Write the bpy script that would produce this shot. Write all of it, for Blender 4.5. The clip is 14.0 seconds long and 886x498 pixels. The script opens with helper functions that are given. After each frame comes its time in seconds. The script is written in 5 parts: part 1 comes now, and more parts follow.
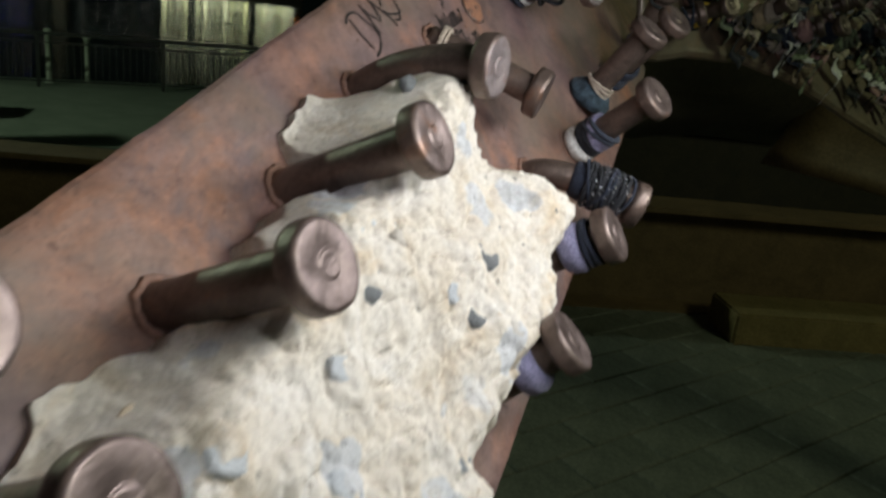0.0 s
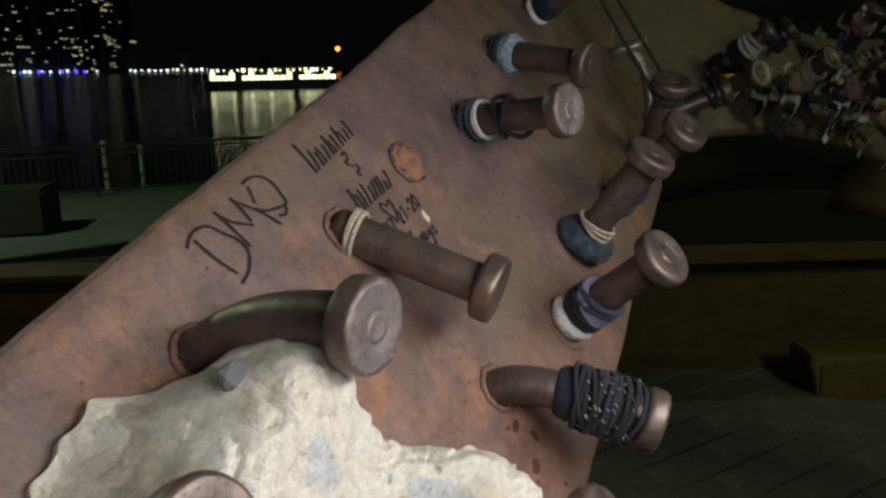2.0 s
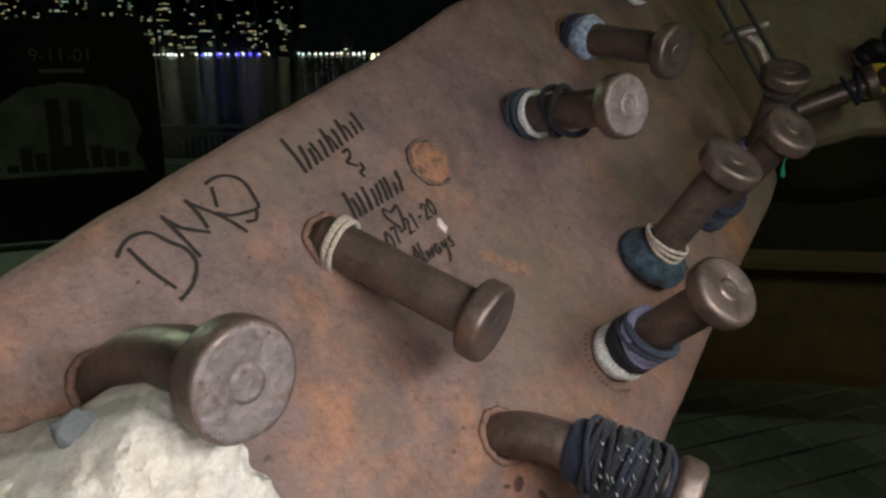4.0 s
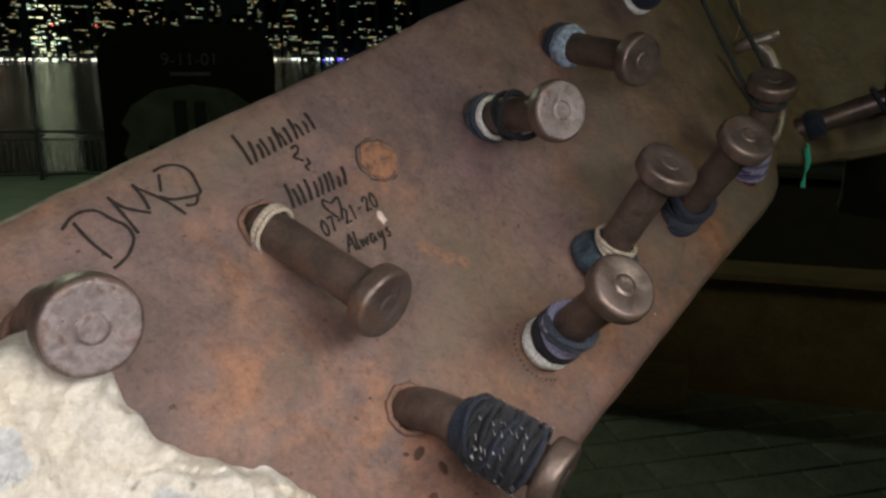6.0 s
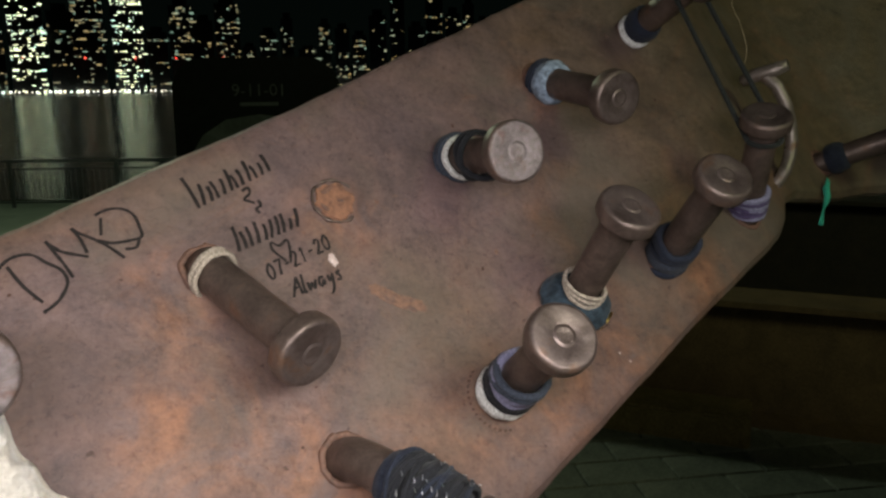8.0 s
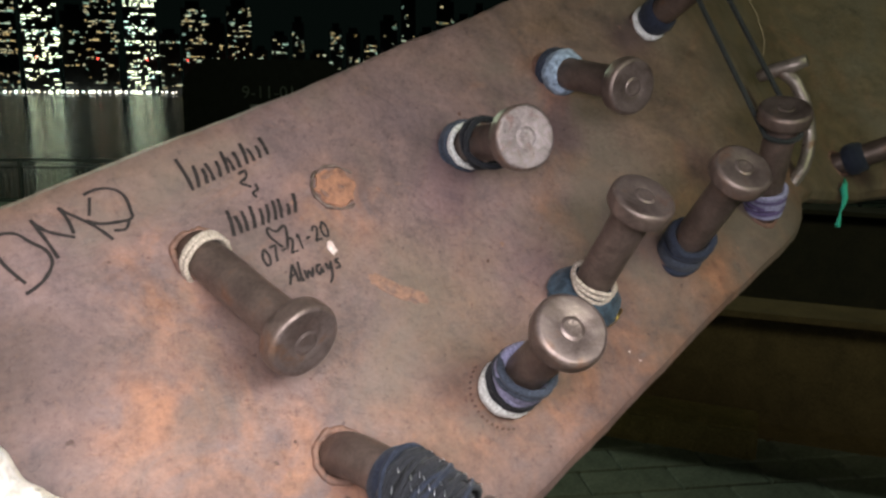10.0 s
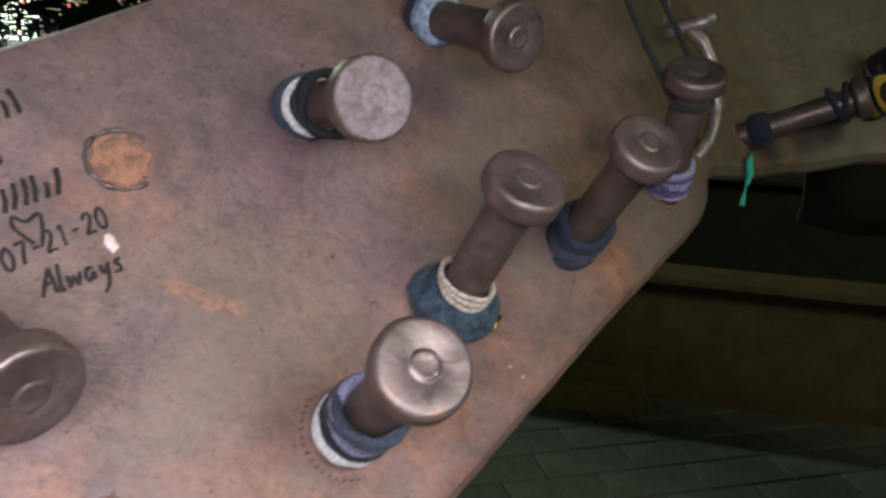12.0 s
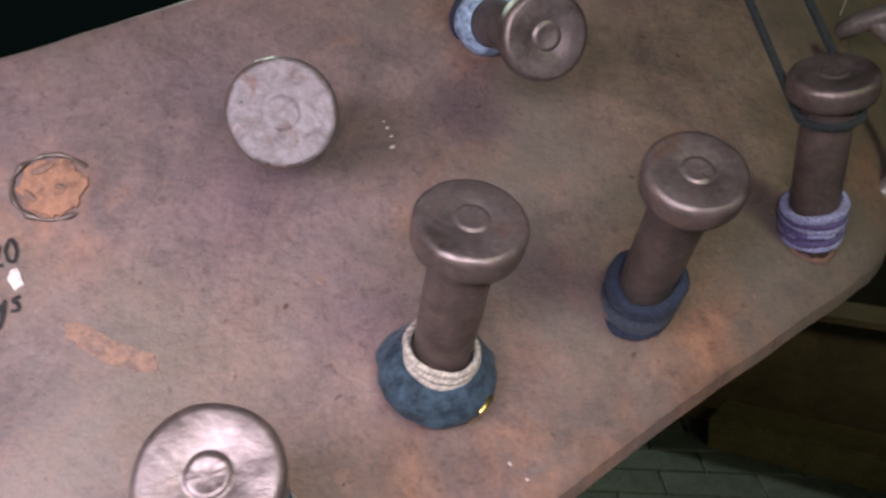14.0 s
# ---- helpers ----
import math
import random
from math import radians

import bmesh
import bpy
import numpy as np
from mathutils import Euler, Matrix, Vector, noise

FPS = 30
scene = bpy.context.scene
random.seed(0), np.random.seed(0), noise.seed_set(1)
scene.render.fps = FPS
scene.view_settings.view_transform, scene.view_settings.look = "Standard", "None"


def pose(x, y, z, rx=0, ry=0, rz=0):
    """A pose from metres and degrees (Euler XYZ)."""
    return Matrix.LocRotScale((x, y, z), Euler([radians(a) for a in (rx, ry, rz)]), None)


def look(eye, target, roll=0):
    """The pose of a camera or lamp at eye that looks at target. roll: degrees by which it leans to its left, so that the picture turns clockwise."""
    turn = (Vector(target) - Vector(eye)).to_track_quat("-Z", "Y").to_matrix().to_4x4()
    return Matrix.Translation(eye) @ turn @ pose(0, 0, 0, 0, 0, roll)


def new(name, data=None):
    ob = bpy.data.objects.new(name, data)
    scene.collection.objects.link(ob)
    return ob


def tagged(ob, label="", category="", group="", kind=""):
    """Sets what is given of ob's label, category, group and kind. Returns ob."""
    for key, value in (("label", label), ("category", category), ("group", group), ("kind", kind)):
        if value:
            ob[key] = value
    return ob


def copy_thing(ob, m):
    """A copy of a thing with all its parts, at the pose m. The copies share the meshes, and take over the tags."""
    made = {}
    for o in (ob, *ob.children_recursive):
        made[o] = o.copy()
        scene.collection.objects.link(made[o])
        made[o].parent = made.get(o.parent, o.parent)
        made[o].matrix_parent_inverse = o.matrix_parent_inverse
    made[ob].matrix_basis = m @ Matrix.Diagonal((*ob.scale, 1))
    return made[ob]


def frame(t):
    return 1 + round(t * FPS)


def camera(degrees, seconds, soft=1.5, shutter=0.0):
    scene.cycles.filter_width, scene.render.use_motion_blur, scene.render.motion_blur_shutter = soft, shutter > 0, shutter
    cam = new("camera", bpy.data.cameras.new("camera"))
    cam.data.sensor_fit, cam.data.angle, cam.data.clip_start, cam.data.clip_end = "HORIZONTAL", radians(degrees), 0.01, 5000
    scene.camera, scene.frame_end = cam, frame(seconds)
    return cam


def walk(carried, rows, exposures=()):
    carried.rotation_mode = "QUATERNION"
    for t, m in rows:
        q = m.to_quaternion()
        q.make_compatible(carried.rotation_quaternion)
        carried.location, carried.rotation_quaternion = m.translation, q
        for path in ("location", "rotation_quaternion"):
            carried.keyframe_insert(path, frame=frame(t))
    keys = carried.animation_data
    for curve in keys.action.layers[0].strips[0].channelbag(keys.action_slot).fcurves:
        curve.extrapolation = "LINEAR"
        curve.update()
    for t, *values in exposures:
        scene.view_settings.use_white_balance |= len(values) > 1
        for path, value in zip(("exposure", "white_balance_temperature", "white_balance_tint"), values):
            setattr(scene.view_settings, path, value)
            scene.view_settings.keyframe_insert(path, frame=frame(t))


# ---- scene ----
cam = camera(59.1, 14.0, 2.6, 0.4)
PATH = [
    (0, (0.1838, -0.0022, 1.6025), (0.0190, 1.8986, 1.0027), 6.54),
    (0.5, (0.2189, 0.0755, 1.6208), (-0.0381, 1.9888, 1.0982), 4.46),
    (1, (0.2523, 0.1237, 1.6330), (-0.0752, 2.0393, 1.1607), 2.54),
    (1.5, (0.2364, 0.1498, 1.6484), (-0.1164, 2.0683, 1.2070), 0.25),
    (2, (0.2266, 0.1684, 1.6537), (-0.1032, 2.0876, 1.1975), -0.91),
    (4.5, (0.2806, 0.2492, 1.6529), (-0.4477, 2.0476, 1.1678), -0.33),
    (5, (0.2710, 0.2285, 1.6529), (-0.4312, 2.0421, 1.1866), -0.07),
    (5.5, (0.3156, 0.2356, 1.6561), (-0.4744, 2.0128, 1.1899), 0.12),
    (6, (0.3668, 0.2490, 1.6532), (-0.5744, 1.9497, 1.1820), -0.07),
    (6.5, (0.3911, 0.2518, 1.6480), (-0.6164, 1.9151, 1.1806), -0.89),
    (7, (0.4020, 0.2642, 1.6563), (-0.6464, 1.9043, 1.1971), -0.96),
    (7.5, (0.4106, 0.2786, 1.6594), (-0.6746, 1.9044, 1.2363), -1.04),
    (10, (0.4037, 0.3022, 1.6480), (-0.7047, 1.9207, 1.2584), 0.21),
    (10.5, (0.3501, 0.3084, 1.6140), (-0.7163, 1.9105, 1.0699), 1.45),
    (11, (0.3255, 0.3314, 1.6015), (-0.6051, 1.9885, 0.9786), 1.32),
    (11.5, (0.3368, 0.3535, 1.6278), (-0.4768, 2.0905, 1.0614), 1.29),
    (12, (0.3759, 0.3929, 1.6441), (-0.5016, 2.1235, 1.1594), 2.07),
    (12.5, (0.4066, 0.4250, 1.6506), (-0.6114, 2.0906, 1.2153), 1.79),
    (13, (0.4291, 0.4538, 1.6550), (-0.7475, 2.0174, 1.2421), 0.61),
    (13.5, (0.4050, 0.4792, 1.6373), (-0.8993, 1.9369, 1.2201), 0.01),
    (14, (0.4195, 0.5149, 1.6365), (-1.0067, 1.8530, 1.2178), 0.09),
]
# seconds, stops, kelvin, tint
LIGHTS = [(0.0, 0.14, 6000, 9), (0.5, -0.05, 6050, 9), (1.5, -0.15, 6200, 9), (5.0, 0.0, 6200, 11), (5.5, -0.15, 6350, 11), (6.0, -0.1, 6400, 12), (7.0, -0.4, 6550, 12), (7.5, -0.2, 6450, 12), (10.0, 0.82, 6100, 14), (10.5, 0.65, 6000, 18), (11.0, 0.68, 5900, 20), (12.0, 0.7, 5750, 19), (13.0, 0.95, 5700, 19), (13.5, 1.0, 5650, 23), (14.0, 1.08, 5650, 26)]
walk(cam, [(t, look(eye, target, roll)) for t, eye, target, roll in PATH], LIGHTS)

# ---- world, light ----
world = bpy.data.worlds.new("night_sky")
scene.world = world
world.use_nodes = True
world.node_tree.nodes["Background"].inputs[0].default_value = (0.25, 0.45, 0.34, 1)
world.node_tree.nodes["Background"].inputs[1].default_value = 0.004

# The frame of the steel plate: x along it, y up its slope, z out of it.
ORIGIN = Vector((0.1332, 0.5975, 1.5987))
PLATE = Matrix(((0.4311, -0.5432, 0.7205, 0), (0.9023, 0.2595, -0.3442, 0), (-0.0000, 0.7985, 0.6020, 0), (0, 0, 0, 1)))
PLATE = Matrix.Translation(ORIGIN) @ PLATE


def lamp(name, kind, place, power, colour, size):
    data = bpy.data.lights.new(name, kind)
    data.energy, data.color = power, colour
    data.shadow_soft_size = size
    ob = new(name, data)
    ob.matrix_world = Matrix.Translation(place)
    return ob


def panel(name, m, power, colour, sx, sy):
    data = bpy.data.lights.new(name, "AREA")
    data.energy, data.color, data.shape, data.size, data.size_y = power, colour, "ELLIPSE", sx, sy
    ob = new(name, data)
    ob.matrix_world = m
    return ob


# The phone's torch, spread over the stretch along which it was carried.
panel("torch_light", PLATE @ Matrix.Translation((-0.155, -0.150, 0.335)), 1.85, (1.0, 0.95, 0.90), 0.60, 0.06)
lamp("promenade_light", "POINT", (-11, 6, 7.0), 800, (0.78, 1.0, 0.66), 0.3)
# Added fill that brightens the right-hand ground and steel; no known lamp there.
lamp("ground_fill_light", "POINT", (5.5, -0.5, 5.0), 235, (0.90, 1.0, 0.55), 0.9)


# ---- materials ----
def material(name, rough=0.6, metal=0.0, spec=0.5):
    m = bpy.data.materials.new(name)
    m.use_nodes = True
    b = m.node_tree.nodes["Principled BSDF"]
    b.inputs["Roughness"].default_value, b.inputs["Metallic"].default_value = rough, metal
    b.inputs["Specular IOR Level"].default_value = spec
    return m, m.node_tree, b


def noise_node(tree, scale, detail=4, rough=0.6, dist=0.0):
    n = tree.nodes.new("ShaderNodeTexNoise")
    co = tree.nodes.new("ShaderNodeTexCoord")
    n.inputs["Scale"].default_value, n.inputs["Detail"].default_value = scale, detail
    n.inputs["Roughness"].default_value, n.inputs["Distortion"].default_value = rough, dist
    tree.links.new(co.outputs["Object"], n.inputs["Vector"])
    return n


def ramp(tree, source, stops):
    r = tree.nodes.new("ShaderNodeValToRGB")
    e = r.color_ramp.elements
    while len(e) < len(stops):
        e.new(0.5)
    for k, (p, c) in zip(e, stops):
        k.position, k.color = p, (*c, 1) if len(c) == 3 else c
    tree.links.new(source, r.inputs[0])
    return r.outputs[0]


def mix(tree, fac, a, b, mode="MIX"):
    n = tree.nodes.new("ShaderNodeMix")
    n.data_type, n.blend_type = "RGBA", mode
    for value, k in ((fac, 0), (a, 6), (b, 7)):
        if isinstance(value, (int, float)):
            n.inputs[k].default_value = value
        elif isinstance(value, tuple):
            n.inputs[k].default_value = (*value, 1)
        else:
            tree.links.new(value, n.inputs[k])
    return n.outputs[2]


def bump(tree, b, source, strength, distance):
    n = tree.nodes.new("ShaderNodeBump")
    n.inputs["Strength"].default_value, n.inputs["Distance"].default_value = strength, distance
    tree.links.new(source, n.inputs["Height"])
    old = b.inputs["Normal"].links
    if old:
        tree.links.new(old[0].from_socket, n.inputs["Normal"])
    tree.links.new(n.outputs[0], b.inputs["Normal"])


def mottled(name, stops, scale, rough=0.6, relief=0.0, metal=0.0, spec=0.5, fine=0.0):
    """Colours over one noise, with a finer speckle and relief."""
    m, t, b = material(name, rough, metal, spec)
    c = ramp(t, noise_node(t, scale, 6, 0.62, 0.6).outputs["Fac"], stops)
    if fine:
        g = ramp(t, noise_node(t, fine, 3, 0.7).outputs["Fac"], [(0.3, (0.55, 0.55, 0.55)), (0.7, (1.25, 1.25, 1.25))])
        c = mix(t, 0.7, c, g, "MULTIPLY")
        if relief:
            bump(t, b, noise_node(t, fine, 4, 0.7).outputs["Fac"], 0.5, relief)
    t.links.new(c, b.inputs["Base Color"])
    return m


def glow(name, colours, strength):
    m, t, b = material(name, 0.6)
    g = t.nodes.new("ShaderNodeNewGeometry")
    c = ramp(t, g.outputs["Random Per Island"], colours)
    t.links.new(c, b.inputs["Emission Color"])
    b.inputs["Emission Strength"].default_value = strength
    b.inputs["Base Color"].default_value = (0.05, 0.05, 0.05, 1)
    return m


def rust_material():
    """Rusted plate: purple-brown mill skin, darker olive-brown towards the far end, orange bloom round the welds, fine
    pits.
    """
    m, t, b = material("rusted_steel", 0.6, 0.0, 0.45)
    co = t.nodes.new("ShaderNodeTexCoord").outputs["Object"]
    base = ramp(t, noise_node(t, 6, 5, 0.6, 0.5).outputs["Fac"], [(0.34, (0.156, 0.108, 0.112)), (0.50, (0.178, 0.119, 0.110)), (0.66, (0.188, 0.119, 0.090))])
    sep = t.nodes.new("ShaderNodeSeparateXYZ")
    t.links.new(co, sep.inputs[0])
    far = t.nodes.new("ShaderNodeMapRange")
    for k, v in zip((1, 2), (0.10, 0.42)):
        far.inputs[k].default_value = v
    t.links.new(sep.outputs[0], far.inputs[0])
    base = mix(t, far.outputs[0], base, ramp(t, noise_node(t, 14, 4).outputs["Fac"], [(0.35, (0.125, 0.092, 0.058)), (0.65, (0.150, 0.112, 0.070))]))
    halo = None
    for x, y, r in ((-0.086, -0.042, 0.026), (-0.036, -0.150, 0.050), (0.052, -0.126, 0.030), (0.002, -0.006, 0.022), (0.172, 0.072, 0.024), (0.16, -0.105, 0.030), (-0.09, -0.105, 0.036), (-0.06, -0.185, 0.05), (0.10, -0.125, 0.03), (0.24, -0.075, 0.03), (-0.34, -0.12, 0.055), (-0.29, -0.09, 0.045), (0.36, 0.0, 0.03), (-0.2, -0.06, 0.03)):
        d = t.nodes.new("ShaderNodeVectorMath")
        d.operation = "DISTANCE"
        d.inputs[1].default_value = (x, y, 0)
        t.links.new(co, d.inputs[0])
        f = t.nodes.new("ShaderNodeMapRange")
        f.interpolation_type = "SMOOTHSTEP"
        for k, v in zip((1, 2, 3, 4), (0.3 * r, 1.6 * r, 1.0, 0.0)):
            f.inputs[k].default_value = v
        t.links.new(d.outputs["Value"], f.inputs[0])
        if halo is None:
            halo = f.outputs[0]
        else:
            mx = t.nodes.new("ShaderNodeMath")
            mx.operation = "MAXIMUM"
            t.links.new(halo, mx.inputs[0])
            t.links.new(f.outputs[0], mx.inputs[1])
            halo = mx.outputs[0]
    blot = ramp(t, noise_node(t, 22, 7, 0.65, 1.2).outputs["Fac"], [(0.40, (0, 0, 0)), (0.62, (0.85, 0.85, 0.85))])
    blotch = mix(t, 1.0, blot, halo, "MULTIPLY")
    wide = ramp(t, noise_node(t, 11, 7, 0.68, 1.5).outputs["Fac"], [(0.54, (0, 0, 0)), (0.70, (0.40, 0.40, 0.40))])
    orange = ramp(t, noise_node(t, 70, 4).outputs["Fac"], [(0.35, (0.225, 0.108, 0.066)), (0.65, (0.335, 0.160, 0.092))])
    c = mix(t, wide, base, orange)
    c = mix(t, blotch, c, orange)
    grain = ramp(t, noise_node(t, 380, 4, 0.75).outputs["Fac"], [(0.3, (0.62, 0.6, 0.6)), (0.7, (1.28, 1.28, 1.28))])
    c = mix(t, 0.38, c, grain, "MULTIPLY")
    smear = ramp(t, noise_node(t, 55, 6, 0.7, 0.8).outputs["Fac"], [(0.30, (0.72, 0.71, 0.71)), (0.62, (1.12, 1.11, 1.11))])
    c = mix(t, 0.8, c, smear, "MULTIPLY")
    spots = ramp(t, noise_node(t, 210, 5, 0.8, 0.4).outputs["Fac"], [(0.33, (0.55, 0.52, 0.52)), (0.47, (1, 1, 1))])
    c = mix(t, 0.75, c, spots, "MULTIPLY")
    cloud = ramp(t, noise_node(t, 26, 7, 0.72, 1.0).outputs["Fac"], [(0.34, (0.66, 0.68, 0.70)), (0.47, (0.95, 0.95, 0.95)), (0.64, (1.20, 1.15, 1.10))])
    c = mix(t, 0.95, c, cloud, "MULTIPLY")
    daub = ramp(t, noise_node(t, 48, 6, 0.7, 1.6).outputs["Fac"], [(0.60, (0, 0, 0)), (0.72, (0.5, 0.5, 0.5))])
    c = mix(t, daub, c, (0.25, 0.145, 0.10))
    film = ramp(t, noise_node(t, 9, 5, 0.6, 0.8).outputs["Fac"], [(0.48, (0, 0, 0)), (0.66, (0.5, 0.5, 0.5))])
    c = mix(t, film, c, (0.145, 0.122, 0.098))
    pits = ramp(t, noise_node(t, 130, 2, 0.5).outputs["Fac"], [(0.24, (0.35, 0.28, 0.25)), (0.30, (1, 1, 1))])
    c = mix(t, 0.8, c, pits, "MULTIPLY")
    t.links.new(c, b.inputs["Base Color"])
    rr = ramp(t, noise_node(t, 30, 4).outputs["Fac"], [(0.3, (0.40, 0.40, 0.40)), (0.7, (0.68, 0.68, 0.68))])
    t.links.new(rr, b.inputs["Roughness"])
    bump(t, b, noise_node(t, 320, 5, 0.75).outputs["Fac"], 0.5, 0.0010)
    bump(t, b, noise_node(t, 60, 6, 0.65).outputs["Fac"], 0.45, 0.0030)
    return m


def stud_material(name, dark, light, rough, metal=0.5, dents=0.3, coarse=70):
    """Dark mill-skinned stud steel with worn bright scratches."""
    m, t, b = material(name, rough, metal, 0.6)
    c = ramp(t, noise_node(t, 55, 6, 0.65, 0.8).outputs["Fac"], [(0.32, dark), (0.58, light), (0.70, (0.20, 0.115, 0.078))])
    g = ramp(t, noise_node(t, 500, 3, 0.7).outputs["Fac"], [(0.3, (0.65, 0.65, 0.65)), (0.7, (1.25, 1.25, 1.25))])
    t.links.new(mix(t, 0.6, c, g, "MULTIPLY"), b.inputs["Base Color"])
    r = ramp(t, noise_node(t, 90, 5, 0.6).outputs["Fac"], [(0.3, (rough - 0.1,) * 3), (0.7, (rough + 0.16,) * 3)])
    t.links.new(r, b.inputs["Roughness"])
    bump(t, b, noise_node(t, 240, 5, 0.7).outputs["Fac"], 0.45, 0.0008)
    bump(t, b, noise_node(t, coarse, 4, 0.6, 0.4).outputs["Fac"], dents, 0.0016)
    return m


def concrete_material():
    """Cream mortar with blue-grey and tan stones, holes and rust stains."""
    m, t, b = material("broken_concrete", 0.85, 0.0, 0.3)
    mortar = ramp(t, noise_node(t, 30, 7, 0.68, 0.8).outputs["Fac"], [(0.28, (0.54, 0.44, 0.325)), (0.42, (0.69, 0.625, 0.535)), (0.58, (0.745, 0.70, 0.64)), (0.74, (0.79, 0.765, 0.745))])
    v = t.nodes.new("ShaderNodeTexVoronoi")
    v.inputs["Scale"].default_value = 30
    co = t.nodes.new("ShaderNodeTexCoord").outputs["Object"]
    warp = t.nodes.new("ShaderNodeVectorMath")
    warp.operation = "MULTIPLY_ADD"
    warp.inputs[1].default_value = (0.026, 0.026, 0.026)
    t.links.new(noise_node(t, 34, 5, 0.6).outputs["Color"], warp.inputs[0])
    t.links.new(co, warp.inputs[2])
    t.links.new(warp.outputs[0], v.inputs["Vector"])
    pick = ramp(t, v.outputs["Color"], [(0.60, (0, 0, 0)), (0.62, (0.65, 0.65, 0.65))])
    round_ = ramp(t, v.outputs["Distance"], [(0.36, (1, 1, 1)), (0.42, (0, 0, 0))])
    stone = ramp(t, noise_node(t, 45, 4).outputs["Fac"], [(0.35, (0.40, 0.44, 0.50)), (0.55, (0.56, 0.60, 0.68)), (0.75, (0.62, 0.61, 0.60))])
    c = mix(t, mix(t, 1.0, pick, round_, "MULTIPLY"), mortar, stone)
    rusty = ramp(t, noise_node(t, 14, 5, 0.6, 1.0).outputs["Fac"], [(0.55, (1, 1, 1)), (0.66, (0.97, 0.84, 0.66)), (0.78, (0.92, 0.62, 0.40))])
    c = mix(t, 0.8, c, rusty, "MULTIPLY")
    g = ramp(t, noise_node(t, 350, 4, 0.75).outputs["Fac"], [(0.25, (0.6, 0.58, 0.55)), (0.6, (1.08, 1.08, 1.08))])
    c = mix(t, 0.62, c, g, "MULTIPLY")
    hole = ramp(t, noise_node(t, 95, 2, 0.5).outputs["Fac"], [(0.22, (0.25, 0.24, 0.22)), (0.29, (1, 1, 1))])
    t.links.new(mix(t, 0.85, c, hole, "MULTIPLY"), b.inputs["Base Color"])
    bump(t, b, noise_node(t, 230, 6, 0.78).outputs["Fac"], 0.75, 0.0028)
    bump(t, b, noise_node(t, 42, 8, 0.7, 0.3).outputs["Fac"], 0.35, 0.0050)
    bump(t, b, noise_node(t, 80, 5, 0.7).outputs["Fac"], 0.5, 0.0040)
    return m


def cloth(name, colour, scale=900, rough=0.85):
    m, t, b = material(name, rough, 0.0, 0.25)
    b.inputs["Sheen Weight"].default_value = 0.08
    g = ramp(t, noise_node(t, scale, 3, 0.7).outputs["Fac"], [(0.34, tuple(0.45 * k for k in colour)), (0.66, tuple(min(1, 1.4 * k) for k in colour))])
    t.links.new(g, b.inputs["Base Color"])
    bump(t, b, noise_node(t, scale, 3, 0.7).outputs["Fac"], 0.7, 0.0008)
    return m


def paving_material(name, a, c, scale=5):
    return mottled(name, [(0.3, a), (0.7, c)], scale, 0.8, 0.003, fine=60)


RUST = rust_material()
STUD = stud_material("stud_steel", (0.092, 0.067, 0.057), (0.168, 0.122, 0.102), 0.38, 0.5, 0.30)
WELD = mottled("weld_metal", [(0.3, (0.12, 0.075, 0.06)), (0.55, (0.22, 0.115, 0.08)), (0.75, (0.08, 0.055, 0.048))], 120, 0.65, 0.001, fine=500)
SCAR = mottled("orange_rust", [(0.32, (0.10, 0.055, 0.042)), (0.46, (0.27, 0.13, 0.08)), (0.60, (0.33, 0.155, 0.09)), (0.72, (0.16, 0.085, 0.06))], 130, 0.75, 0.0008, fine=500)
STREAK = mottled("faint_orange_rust", [(0.36, (0.17, 0.105, 0.085)), (0.52, (0.27, 0.145, 0.095)), (0.68, (0.19, 0.115, 0.09))], 110, 0.7, 0.0008, fine=500)
CHIP = mottled("bare_chip", [(0.3, (0.55, 0.38, 0.34)), (0.7, (0.78, 0.66, 0.62))], 200, 0.6, 0.0006, fine=600)
PIT = mottled("dark_pit", [(0.3, (0.05, 0.028, 0.022)), (0.7, (0.12, 0.05, 0.03))], 200, 0.7, 0.0006, fine=600)
CONCRETE = concrete_material()
PEBBLE, _t, _b = material("embedded_stone", 0.75, 0.0, 0.35)
_c = ramp(_t, _t.nodes.new("ShaderNodeObjectInfo").outputs["Random"], [(0.0, (0.17, 0.18, 0.19)), (0.25, (0.20, 0.21, 0.22)), (0.32, (0.50, 0.53, 0.57)), (0.6, (0.60, 0.62, 0.64)), (0.8, (0.55, 0.45, 0.33))])
_g = ramp(_t, noise_node(_t, 3.0, 5, 0.7).outputs["Fac"], [(0.3, (0.7, 0.7, 0.7)), (0.7, (1.15, 1.15, 1.15))])
_t.links.new(mix(_t, 0.8, _c, _g, "MULTIPLY"), _b.inputs["Base Color"])
bump(_t, _b, noise_node(_t, 6.0, 5, 0.7).outputs["Fac"], 0.5, 0.1)
FACE = stud_material("worn_stud_face", (0.085, 0.060, 0.052), (0.190, 0.146, 0.136), 0.38, 0.65, 0.08, 170)


